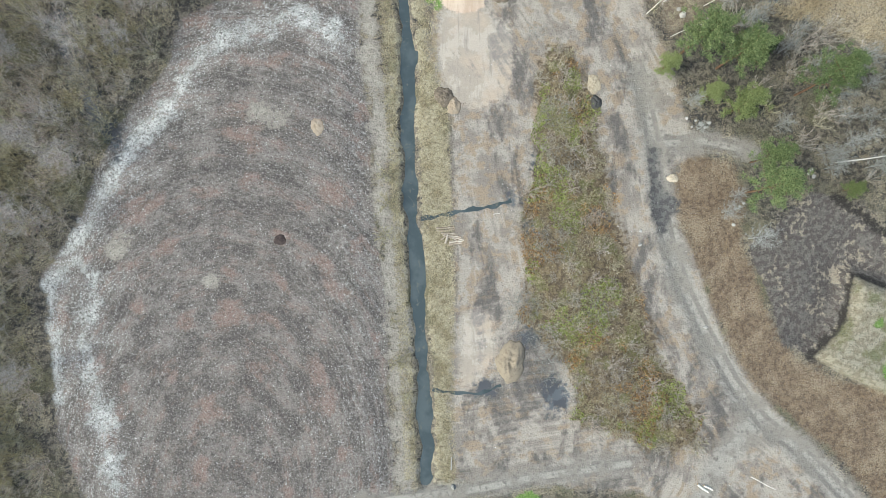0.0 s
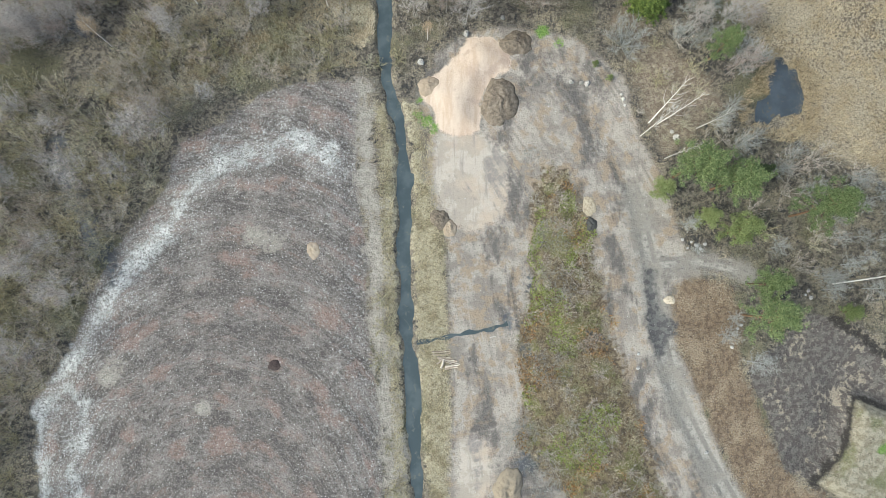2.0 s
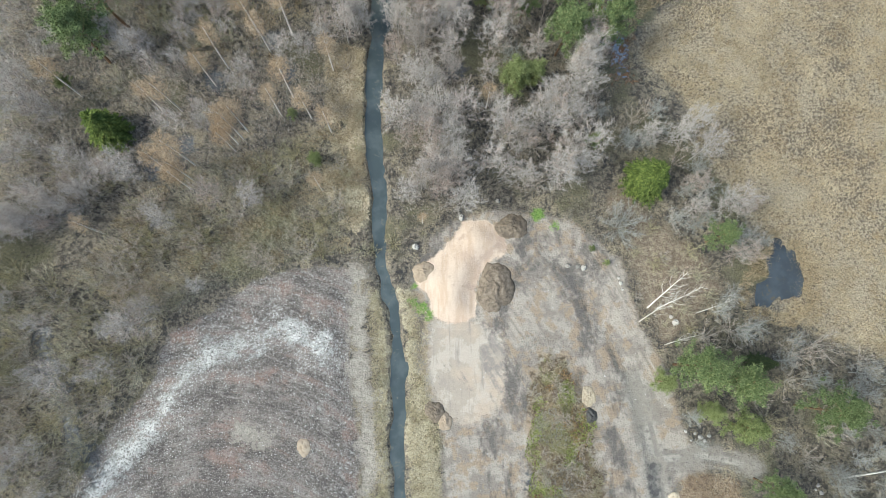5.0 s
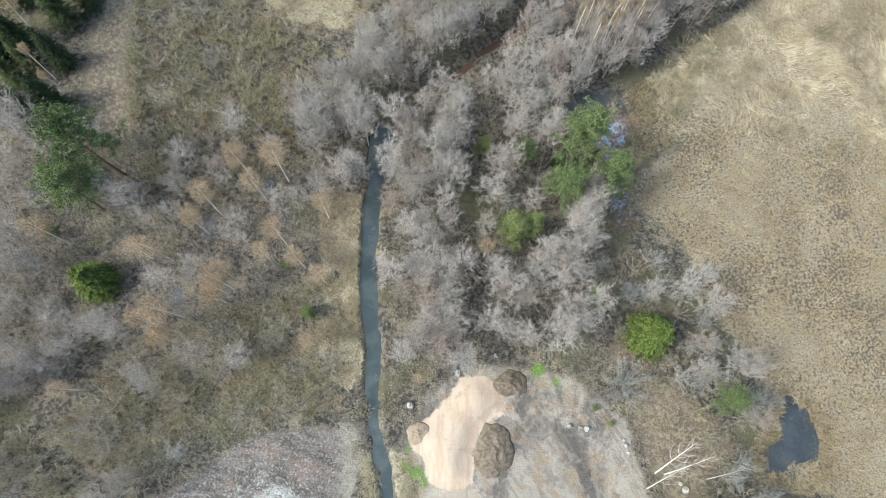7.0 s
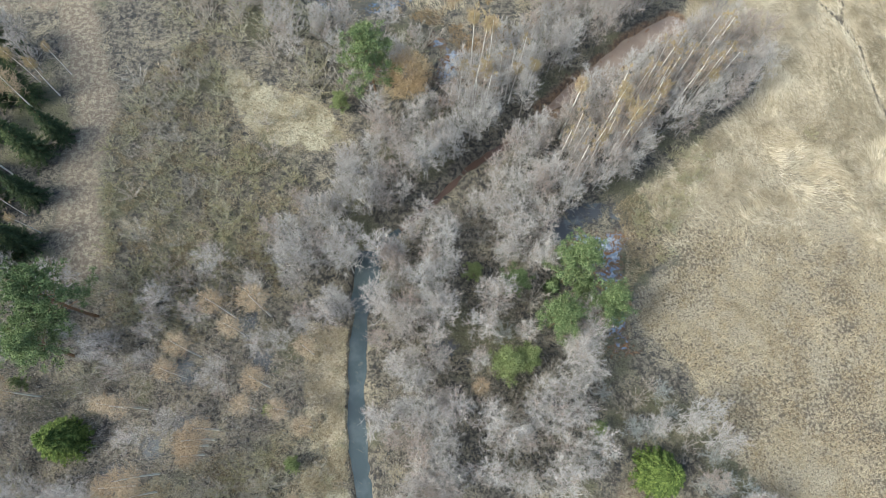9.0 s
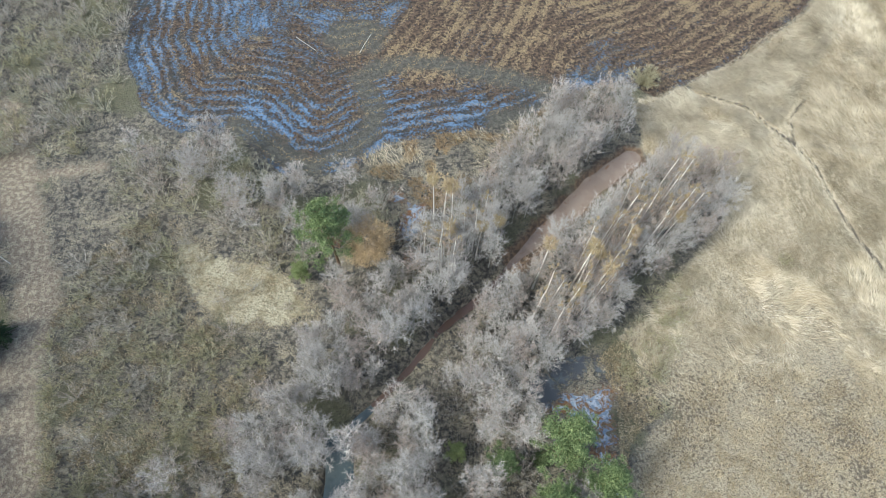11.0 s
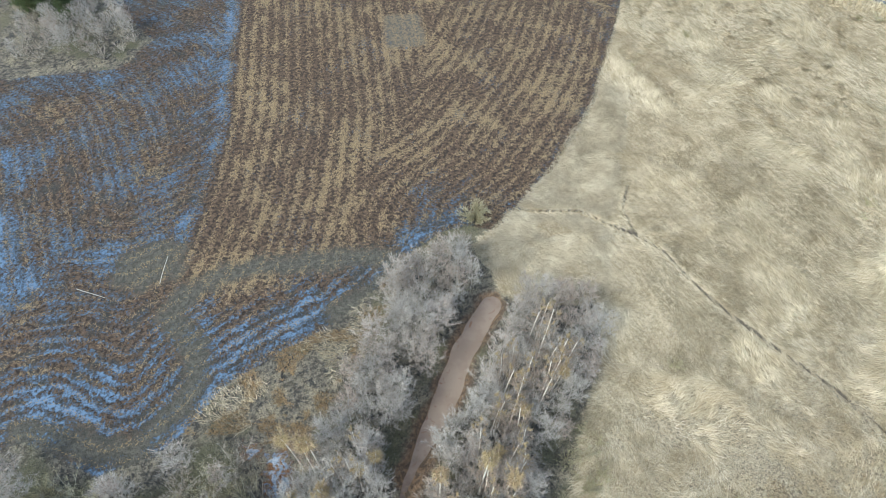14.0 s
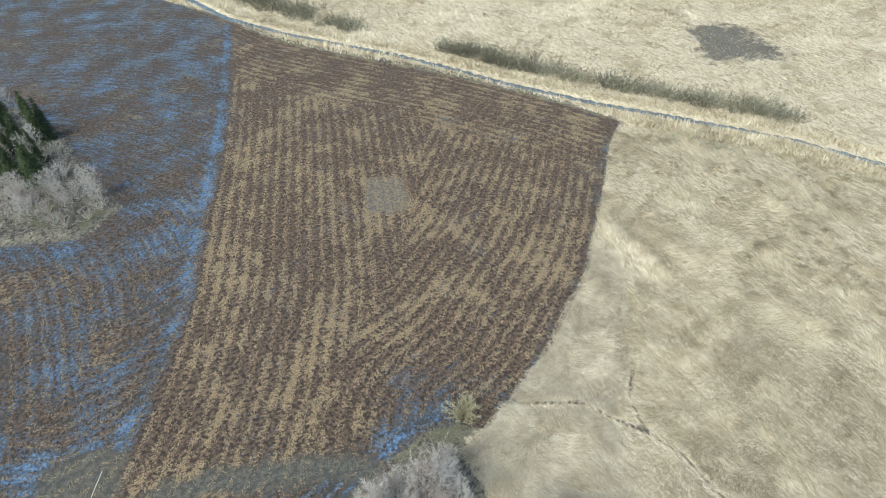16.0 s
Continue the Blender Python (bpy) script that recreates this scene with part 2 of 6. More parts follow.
# ---- materials ----
class Shade:
    """A node material under construction."""

    def __init__(self, name):
        self.mat = bpy.data.materials.new(name)
        self.mat.use_nodes = True
        self.tree = self.mat.node_tree
        self.out = self.tree.nodes["Principled BSDF"]
        self.where = self.tree.nodes.new("ShaderNodeTexCoord").outputs["Object"]

    def put(self, socket, value):
        if isinstance(value, bpy.types.NodeSocket):
            self.tree.links.new(value, socket)
        elif isinstance(value, tuple):
            socket.default_value = (*value, 1.0) if len(value) == 3 and socket.type == "RGBA" else value
        else:
            socket.default_value = value

    def noise(self, scale, detail=4.0, rough=0.55, where=None, warp=0.0):
        n = self.tree.nodes.new("ShaderNodeTexNoise")
        self.put(n.inputs["Vector"], where or self.where)
        n.inputs["Scale"].default_value, n.inputs["Detail"].default_value, n.inputs["Roughness"].default_value = scale, detail, rough
        n.inputs["Distortion"].default_value = warp
        return n.outputs["Fac"]

    def cells(self, scale, where=None):
        n = self.tree.nodes.new("ShaderNodeTexVoronoi")
        self.put(n.inputs["Vector"], where or self.where)
        n.inputs["Scale"].default_value = scale
        return n.outputs["Distance"]

    def stretched(self, x, y, z, turn=0.0):
        n = self.tree.nodes.new("ShaderNodeMapping")
        self.put(n.inputs["Vector"], self.where)
        n.inputs["Scale"].default_value, n.inputs["Rotation"].default_value = (x, y, z), (0, 0, radians(turn))
        return n.outputs["Vector"]

    def sum(self, op, a, b=0.0):
        n = self.tree.nodes.new("ShaderNodeMath")
        n.operation = op
        self.put(n.inputs[0], a)
        self.put(n.inputs[1], b)
        return n.outputs[0]

    def step(self, low, high, value):
        n = self.tree.nodes.new("ShaderNodeMapRange")
        n.interpolation_type = "SMOOTHSTEP"
        self.put(n.inputs["Value"], value)
        flip = low > high
        n.inputs["From Min"].default_value, n.inputs["From Max"].default_value = min(low, high), max(low, high)
        n.inputs["To Min"].default_value, n.inputs["To Max"].default_value = (1, 0) if flip else (0, 1)
        return n.outputs[0]

    def mix(self, fac, a, b):
        n = self.tree.nodes.new("ShaderNodeMix")
        n.data_type = "RGBA"
        self.put(n.inputs[0], fac)
        self.put(n.inputs[6], a)
        self.put(n.inputs[7], b)
        return n.outputs[2]

    def attr(self, name):
        n = self.tree.nodes.new("ShaderNodeAttribute")
        n.attribute_name = name
        return n.outputs["Fac"]

    def parts_of_place(self):
        n = self.tree.nodes.new("ShaderNodeSeparateXYZ")
        self.put(n.inputs[0], self.where)
        return n.outputs

    def vector(self, x, y):
        n = self.tree.nodes.new("ShaderNodeCombineXYZ")
        self.put(n.inputs[0], x)
        self.put(n.inputs[1], y)
        return n.outputs[0]

    def chance(self):
        return self.tree.nodes.new("ShaderNodeObjectInfo").outputs["Random"]

    def island(self):
        return self.tree.nodes.new("ShaderNodeNewGeometry").outputs["Random Per Island"]

    def ramp(self, value, *stops):
        n = self.tree.nodes.new("ShaderNodeValToRGB")
        self.put(n.inputs[0], value)
        e = n.color_ramp.elements
        while len(e) < len(stops):
            e.new(0.5)
        for el, (at, colour) in zip(e, stops):
            el.position, el.color = at, (*colour, 1.0)
        return n.outputs[0]

    def finish(self, colour, rough=0.9, bump=None, strength=0.4, distance=0.1, spec=0.3):
        self.put(self.out.inputs["Base Color"], colour)
        self.put(self.out.inputs["Roughness"], rough)
        self.out.inputs["Specular IOR Level"].default_value = spec
        if bump is not None:
            b = self.tree.nodes.new("ShaderNodeBump")
            b.inputs["Strength"].default_value, b.inputs["Distance"].default_value = strength, distance
            self.put(b.inputs["Height"], bump)
            self.put(self.out.inputs["Normal"], b.outputs["Normal"])
        return self.mat


def ground_paint():
    g = Shade("mixed_ground")
    fine, mid, large, huge = (g.step(0.27, 0.73, n) for n in (g.noise(4.0, 4, 0.7), g.noise(1.1, 5, 0.62), g.noise(0.22, 5, 0.58), g.noise(0.06, 4)))
    grit, speck, swirl = (g.step(0.27, 0.73, n) for n in (g.noise(6.0, 3, 0.75), g.noise(2.6, 4, 0.8), g.noise(0.5, 6, 0.65, warp=1.5)))
    ragged = g.sum("ADD", g.sum("MULTIPLY", mid, 0.45), g.sum("MULTIPLY", large, 0.55))

    def area(name, amp=1.2, soft=0.35, by=ragged):
        rough_edge = g.sum("MULTIPLY", g.sum("SUBTRACT", by, 0.5), 1.6 * amp)
        return g.step(soft, -soft, g.sum("ADD", g.attr(name), rough_edge))

    def blend(a, b, by, low=0.4, high=0.6):
        return g.mix(g.step(low, high, by), a, b)

    # woodland floor: brown litter, dead grass and wet black hollows
    floor = blend((0.075, 0.067, 0.057), (0.225, 0.198, 0.158), mid, 0.22, 0.76)
    floor = blend(floor, (0.36, 0.31, 0.22), g.sum("ADD", g.sum("MULTIPLY", fine, 0.5), g.sum("MULTIPLY", large, 0.5)), 0.56, 0.74)
    floor = blend(floor, (0.045, 0.045, 0.046), swirl, 0.60, 0.90)
    floor = blend(floor, (0.15, 0.14, 0.085), huge, 0.55, 0.90)
    floor = blend(floor, (0.055, 0.05, 0.045), speck, 0.66, 0.92)
    col = floor
    # dry straw on banks and glades
    straw = blend((0.36, 0.315, 0.215), (0.50, 0.45, 0.33), fine, 0.35, 0.62)
    straw = blend(straw, (0.27, 0.235, 0.15), large, 0.48, 0.78)
    straw = blend(straw, (0.20, 0.165, 0.105), g.sum("MULTIPLY", g.sum("ADD", mid, speck), 0.5), 0.54, 0.74)
    col = g.mix(area("straw", 2.4, 0.6), col, straw)
    # worked grey ground with dark wheel smears
    drag = g.step(0.32, 0.68, g.noise(0.12, 6, 0.60, g.stretched(1.3, 0.6, 1, 14), 0.8))
    tread = g.step(0.30, 0.70, g.noise(1.0, 5, 0.62, g.vector(g.sum("MULTIPLY", g.attr("axle"), 1.1), g.sum("MULTIPLY", g.parts_of_place()[1], 0.10))))
    smear = g.sum("ADD", g.sum("MULTIPLY", drag, 0.52), g.sum("ADD", g.sum("MULTIPLY", tread, 0.20), g.sum("ADD", g.sum("MULTIPLY", swirl, 0.18), g.sum("MULTIPLY", mid, 0.10))))
    worked = blend((0.27, 0.242, 0.212), (0.40, 0.36, 0.315), large, 0.36, 0.70)
    worked = blend(worked, (0.34, 0.27, 0.20), g.step(0.3, 0.7, g.noise(0.35, 6, 0.65)), 0.48, 0.78)
    worked = blend(worked, (0.43, 0.385, 0.335), g.sum("MULTIPLY", g.sum("ADD", tread, g.step(0.3, 0.7, g.noise(0.09, 5))), 0.5), 0.50, 0.90)
    worked = g.mix(g.sum("MULTIPLY", g.step(0.44, 0.80, smear), 0.85), worked, (0.105, 0.097, 0.094))
    worked = blend(worked, (0.18, 0.165, 0.15), fine, 0.74, 0.98)
    col = g.mix(area("worked", 1.2, 0.7), col, worked)
    # spoil field, with bands along its edge and chalky streaks
    band = g.sum("SINE", g.sum("ADD", g.sum("MULTIPLY", g.attr("ring"), 0.85), g.sum("MULTIPLY", large, 2.2)))
    spoil = blend((0.13, 0.115, 0.107), (0.27, 0.242, 0.22), g.sum("ADD", g.sum("MULTIPLY", band, 0.11), g.sum("ADD", g.sum("MULTIPLY", large, 0.45), g.sum("ADD", g.sum("MULTIPLY", mid, 0.25), g.sum("MULTIPLY", fine, 0.3)))), 0.22, 0.78)
    spoil = blend(spoil, (0.28, 0.205, 0.175), g.sum("ADD", g.sum("MULTIPLY", band, 0.15), g.step(0.3, 0.7, g.noise(0.14, 6, 0.6))), 0.66, 0.98)
    along = g.step(0.28, 0.72, g.noise(1.0, 6, 0.66, g.vector(g.sum("MULTIPLY", g.attr("ring"), 0.55), g.sum("MULTIPLY", g.attr("sweep"), 0.07))))
    ribbed = g.step(0.28, 0.72, g.noise(1.0, 4, 0.7, g.vector(g.sum("MULTIPLY", g.attr("ring"), 2.0), g.sum("MULTIPLY", g.attr("sweep"), 0.35))))
    spoil = g.mix(g.sum("MULTIPLY", g.step(0.50, 0.15, along), 0.55), spoil, (0.095, 0.084, 0.079))
    spoil = g.mix(g.sum("MULTIPLY", g.step(0.62, 0.95, along), 0.45), spoil, (0.31, 0.215, 0.18))
    spoil = g.mix(g.sum("MULTIPLY", g.step(0.62, 0.90, ribbed), 0.40), spoil, (0.37, 0.345, 0.32))
    spoil = g.mix(g.sum("MULTIPLY", g.step(0.30, 0.10, ribbed), 0.35), spoil, (0.085, 0.077, 0.074))
    spoil = blend(spoil, (0.085, 0.077, 0.074), speck, 0.24, 0.06)
    spoil = blend(spoil, (0.37, 0.345, 0.32), fine, 0.72, 0.90)
    line = g.sum("SINE", g.sum("ADD", g.sum("MULTIPLY", g.attr("ring"), 4.2), g.sum("MULTIPLY", mid, 2.5)))
    rib = g.sum("MULTIPLY", g.sum("ADD", line, 1.0), g.step(18.0, 2.0, g.sum("MULTIPLY", g.attr("spoil"), -1.0)))
    spoil = blend(spoil, (0.46, 0.45, 0.43), g.sum("ADD", g.sum("MULTIPLY", rib, 0.10), speck), 0.80, 1.0)
    streak = g.sum("ADD", g.attr("chalk"), g.sum("ADD", g.sum("MULTIPLY", g.sum("SUBTRACT", mid, 0.5), 2.4), g.sum("ADD", g.sum("MULTIPLY", g.sum("SUBTRACT", large, 0.5), 4.5), g.sum("MULTIPLY", g.sum("SUBTRACT", speck, 0.5), 3.0))))
    spoil = g.mix(g.sum("MULTIPLY", g.step(1.7, 0.2, streak), g.step(0.22, 0.46, speck)), spoil, blend((0.46, 0.465, 0.45), (0.73, 0.735, 0.715), mid, 0.38, 0.58))
    halo = g.sum("ADD", g.sum("MULTIPLY", g.attr("chalk"), 0.014), g.sum("SUBTRACT", 0.5, g.sum("MULTIPLY", large, 0.11)))
    spoil = g.mix(g.step(0.02, 0.07, g.sum("SUBTRACT", g.noise(3.4, 2, 0.75), g.sum("ADD", halo, 0.10))), spoil, (0.60, 0.605, 0.59))
    flecks = g.step(0.20, 0.12, g.cells(1.7))
    spoil = g.mix(g.sum("MULTIPLY", flecks, g.step(0.50, 0.58, g.noise(0.8, 2))), spoil, (0.66, 0.65, 0.62))
    col = g.mix(area("spoil", 0.9, 0.4), col, spoil)
    # grey strip of dried mud along the bank
    col = g.mix(area("greybank", 3.4, 0.7), col, blend((0.33, 0.30, 0.26), (0.42, 0.385, 0.335), mid))
    # pads and sand
    pad = blend((0.40, 0.35, 0.295), (0.49, 0.44, 0.38), large, 0.36, 0.62)
    pad = blend(pad, (0.47, 0.39, 0.315), g.noise(0.12, 5), 0.48, 0.60)
    pad = blend(pad, (0.27, 0.245, 0.225), smear, 0.60, 0.85)
    pad = blend(pad, (0.34, 0.30, 0.265), g.noise(0.5, 6, 0.6, g.stretched(2.2, 0.3, 1, 5), 0.4), 0.52, 0.72)
    col = g.mix(area("pad", 1.1, 0.7), col, pad)
    lay = g.noise(0.5, 5, 0.6, g.stretched(1.6, 0.28, 1, -6))
    sand = blend((0.53, 0.405, 0.31), (0.64, 0.525, 0.425), lay, 0.36, 0.62)
    col = g.mix(area("sand", 0.5, 0.25), col, blend(sand, (0.49, 0.375, 0.30), large, 0.62, 0.90))
    # mulch, pit and grassy rise
    mulch = blend((0.15, 0.108, 0.074), (0.245, 0.185, 0.128), mid, 0.25, 0.75)
    mulch = blend(mulch, (0.10, 0.075, 0.055), speck, 0.72, 0.98)
    mulch = blend(mulch, (0.34, 0.275, 0.195), g.sum("MULTIPLY", g.sum("ADD", fine, large), 0.5), 0.52, 0.72)
    col = g.mix(area("mulch", 1.8, 0.8), col, mulch)
    pit = blend((0.115, 0.100, 0.09), (0.185, 0.168, 0.152), mid, 0.36, 0.64)
    pit = blend(pit, (0.36, 0.31, 0.24), g.sum("ADD", g.sum("MULTIPLY", large, 0.6), g.sum("MULTIPLY", mid, 0.4)), 0.62, 0.78)
    pit = blend(pit, (0.07, 0.064, 0.06), speck, 0.66, 0.92)
    col = g.mix(area("pit", 0.7, 0.3), col, pit)
    # cut banks: dark peat soil, with their black shadow line painted in
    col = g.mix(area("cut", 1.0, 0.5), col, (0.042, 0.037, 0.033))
    rise = blend((0.27, 0.24, 0.175), (0.38, 0.345, 0.265), mid)
    col = g.mix(area("rise", 0.5, 0.3), col, blend(rise, (0.19, 0.19, 0.105), large, 0.60, 0.95))
    # shrub belt soil
    belt = blend((0.13, 0.10, 0.07), (0.26, 0.21, 0.13), mid, 0.36, 0.62)
    col = g.mix(area("belt", 3.2, 0.9), col, blend(belt, (0.19, 0.19, 0.08), large, 0.52, 0.68))
    # road, its wheel lines and a patch of old tarmac
    road = blend((0.27, 0.25, 0.22), (0.37, 0.345, 0.31), large, 0.30, 0.70)
    road = blend(road, (0.22, 0.205, 0.185), mid, 0.62, 0.92)
    rut = g.step(0.55, 0.25, g.sum("ABSOLUTE", g.sum("SUBTRACT", g.attr("axle"), 0.95)))
    road = g.mix(g.sum("MULTIPLY", rut, g.step(0.35, 0.6, large)), road, (0.23, 0.215, 0.195))
    col = g.mix(area("road", 1.5, 1.1), col, road)
    col = g.mix(area("tarmac", 1.1, 0.6), col, blend((0.095, 0.092, 0.092), (0.15, 0.145, 0.14), mid))
    # trails, lawn-green spots
    col = g.mix(area("trail", 2.8, 1.2), col, blend(blend((0.22, 0.175, 0.135), (0.31, 0.255, 0.19), mid), (0.42, 0.37, 0.265), g.sum("MULTIPLY", g.sum("ADD", fine, mid), 0.5), 0.56, 0.76))
    col = g.mix(area("lawn", 1.0, 0.3), col, blend((0.13, 0.23, 0.05), (0.22, 0.33, 0.09), fine))
    # reed meadow: tussocky brown in the south, pale combed grass in the north
    comb = g.step(0.3, 0.7, g.noise(0.9, 6, 0.7, g.stretched(1.0, 0.35, 1, 35), 1.2))
    pale = blend((0.43, 0.35, 0.235), (0.69, 0.595, 0.435), comb, 0.25, 0.66)
    pale = blend(pale, (0.42, 0.34, 0.225), g.noise(0.07, 6, 0.62), 0.52, 0.66)
    pale = blend(pale, (0.21, 0.175, 0.12), g.sum("MULTIPLY", g.sum("ADD", fine, mid), 0.5), 0.66, 0.90)
    tuss = blend((0.29, 0.235, 0.155), (0.47, 0.405, 0.295), fine, 0.36, 0.62)
    gaps = g.sum("ADD", g.sum("MULTIPLY", g.noise(1.9, 4, 0.65), 0.7), g.sum("MULTIPLY", g.noise(0.07, 3), 0.3))
    tuss = blend(tuss, (0.155, 0.125, 0.09), gaps, 0.50, 0.57)
    reed = g.mix(g.attr("northness"), tuss, pale)
    reed = g.mix(area("footpath", 0.35, 0.22), reed, (0.13, 0.105, 0.08))
    reed = g.mix(area("darkfar", 6.0, 2.5, large), reed, (0.16, 0.14, 0.115))
    col = g.mix(area("meadow", 2.6, 0.8), col, reed)
    # ploughed field: straw rows on wet brown earth
    wander = g.sum("ADD", g.sum("MULTIPLY", large, 0.9), g.sum("MULTIPLY", mid, 0.7))
    rows = g.sum("SINE", g.sum("ADD", g.sum("MULTIPLY", g.attr("furrow"), 2.05), wander))
    clod = g.step(0.30, 0.70, g.noise(1.25, 5, 0.78))
    earth = blend((0.042, 0.030, 0.024), (0.160, 0.108, 0.074), g.sum("ADD", g.sum("MULTIPLY", mid, 0.4), g.sum("MULTIPLY", clod, 0.6)), 0.30, 0.70)
    earth = blend(earth, (0.060, 0.058, 0.056), g.sum("ADD", g.sum("MULTIPLY", g.attr("wet"), 0.40), g.sum("MULTIPLY", large, 0.6)), 0.58, 0.95)
    ridge = g.sum("ADD", g.sum("MULTIPLY", g.sum("MULTIPLY", rows, g.sum("SUBTRACT", 1.2, g.attr("wet"))), 0.110), g.sum("ADD", g.sum("MULTIPLY", clod, 0.40), g.sum("MULTIPLY", fine, 0.40)))
    ridge = g.sum("ADD", ridge, g.sum("ADD", g.sum("MULTIPLY", g.sum("SUBTRACT", huge, 0.5), 0.30), g.sum("MULTIPLY", g.sum("SUBTRACT", large, 0.5), 0.28)))
    ridge = g.sum("SUBTRACT", ridge, g.sum("MULTIPLY", g.sum("SUBTRACT", g.attr("wet"), 0.28), 0.26))
    crop = g.mix(g.step(0.42, 0.60, ridge), earth, blend((0.20, 0.142, 0.082), (0.40, 0.30, 0.175), fine))
    crop = g.mix(area("mudway", 3.2, 1.6), crop, blend((0.085, 0.082, 0.070), (0.135, 0.126, 0.105), mid, 0.3, 0.7))
    crop = g.mix(area("square", 1.6, 0.7), crop, blend((0.235, 0.185, 0.125), (0.13, 0.115, 0.10), mid, 0.3, 0.7))
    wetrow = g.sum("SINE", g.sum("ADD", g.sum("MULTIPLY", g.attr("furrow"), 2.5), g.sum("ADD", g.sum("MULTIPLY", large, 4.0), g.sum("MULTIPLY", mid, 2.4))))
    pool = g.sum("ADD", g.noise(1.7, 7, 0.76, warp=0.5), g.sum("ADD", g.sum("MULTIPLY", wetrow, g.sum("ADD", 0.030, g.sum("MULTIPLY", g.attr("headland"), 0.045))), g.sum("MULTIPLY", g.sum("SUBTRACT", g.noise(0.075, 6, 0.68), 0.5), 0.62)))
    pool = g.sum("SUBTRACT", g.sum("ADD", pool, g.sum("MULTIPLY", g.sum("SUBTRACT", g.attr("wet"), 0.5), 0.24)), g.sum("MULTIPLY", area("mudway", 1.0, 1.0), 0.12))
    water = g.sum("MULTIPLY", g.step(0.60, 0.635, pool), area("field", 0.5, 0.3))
    col = g.mix(area("field", 1.0, 0.4), col, crop)
    # standing water, with the blue sky's reflection painted into its colour
    sky_blue = blend((0.055, 0.078, 0.115), (0.155, 0.235, 0.365), g.step(0.61, 0.80, pool), 0.10, 0.9)
    col = g.mix(water, col, sky_blue)
    # rusty banks of the canal
    col = g.mix(area("rust", 1.6, 0.7), col, blend((0.15, 0.105, 0.075), (0.26, 0.17, 0.11), mid))
    # frozen, whitish pools
    frost = g.sum("MULTIPLY", area("pool", 3.4, 0.4), g.step(0.46, 0.51, g.noise(0.55, 6, 0.72, warp=0.8)))
    rust = blend((0.20, 0.095, 0.05), (0.33, 0.19, 0.10), fine)
    col = g.mix(area("pool", 5.0, 1.6), col, rust)
    col = g.mix(frost, col, blend((0.20, 0.25, 0.33), (0.40, 0.43, 0.50), mid))
    dust = g.sum("MULTIPLY", g.step(0.36, 0.10, g.step(0.27, 0.73, g.noise(2.9, 4, 0.8))), g.sum("SUBTRACT", 0.6, g.sum("MULTIPLY", water, 0.5)))
    bare = g.sum("SUBTRACT", 1.0, g.sum("MAXIMUM", g.sum("MAXIMUM", area("sand", 0.5, 0.25), area("pad", 1.1, 0.7)), g.sum("MAXIMUM", g.sum("MULTIPLY", area("road", 1.5, 1.1), 0.7), g.sum("MULTIPLY", area("worked", 1.2, 0.7), 0.6))))
    col = g.mix(g.sum("MULTIPLY", dust, bare), col, (0.06, 0.052, 0.042))
    col = g.mix(g.sum("MULTIPLY", g.step(0.58, 0.70, g.noise(3.2, 3, 0.8)), g.sum("MULTIPLY", g.sum("SUBTRACT", bare, g.sum("MULTIPLY", area("field", 1.0, 0.4), 0.75)), 0.40)), col, (0.62, 0.58, 0.50))
    puddle = area("puddle", 3.2, 1.0)
    col = g.mix(puddle, col, blend((0.075, 0.08, 0.09), (0.115, 0.125, 0.14), large))
    wetness = g.sum("MAXIMUM", g.sum("MAXIMUM", water, puddle), frost)
    rough = g.sum("SUBTRACT", 0.95, g.sum("MULTIPLY", wetness, 0.6))
    bump = g.sum("MULTIPLY", g.sum("MULTIPLY", g.sum("ADD", fine, g.sum("MULTIPLY", mid, 1.6)), g.sum("SUBTRACT", 1.0, wetness)), g.sum("ADD", g.sum("MULTIPLY", bare, 0.8), 0.2))
    return g.finish(col, rough, bump, 0.7, 0.14, 0.4)


def mottled(name, *colours, scale=4.0, rough=0.85, vary=0.35, bump=0.5, distance=0.03):
    """A rough natural surface in a run of colours, shifted a little from piece to piece."""
    g = Shade(name)
    n = g.noise(scale, 5, 0.62)
    v = g.sum("ADD", n, g.sum("MULTIPLY", g.sum("SUBTRACT", g.chance(), 0.5), vary))
    stops = [(0.34 + 0.32 * k / max(1, len(colours) - 1), c) for k, c in enumerate(colours)]
    return g.finish(g.ramp(v, *stops), rough, n, bump, distance)


def flecked(name, *colours, rough=0.9, vary=0.5, drift=0.0):
    """Blades, twigs or leaves: every island has a colour of its own, and every plant leans to its own part of the run."""
    g = Shade(name)
    own = g.step(0.33, 0.67, g.noise(drift, 3)) if drift else g.chance()
    v = g.sum("ADD", g.sum("MULTIPLY", g.island(), 1 - vary), g.sum("MULTIPLY", own, vary))
    stops = [(0.1 + 0.8 * k / max(1, len(colours) - 1), c) for k, c in enumerate(colours)]
    return g.finish(g.ramp(v, *stops), rough, spec=0.15)


def birch_bark():
    g = Shade("birch_bark")
    bands = g.noise(3.0, 3, 0.6, g.stretched(0.6, 0.6, 3.0))
    return g.finish(g.mix(g.step(0.62, 0.70, bands), (0.82, 0.79, 0.73), (0.28, 0.25, 0.22)), 0.75, bands, 0.3, 0.02)


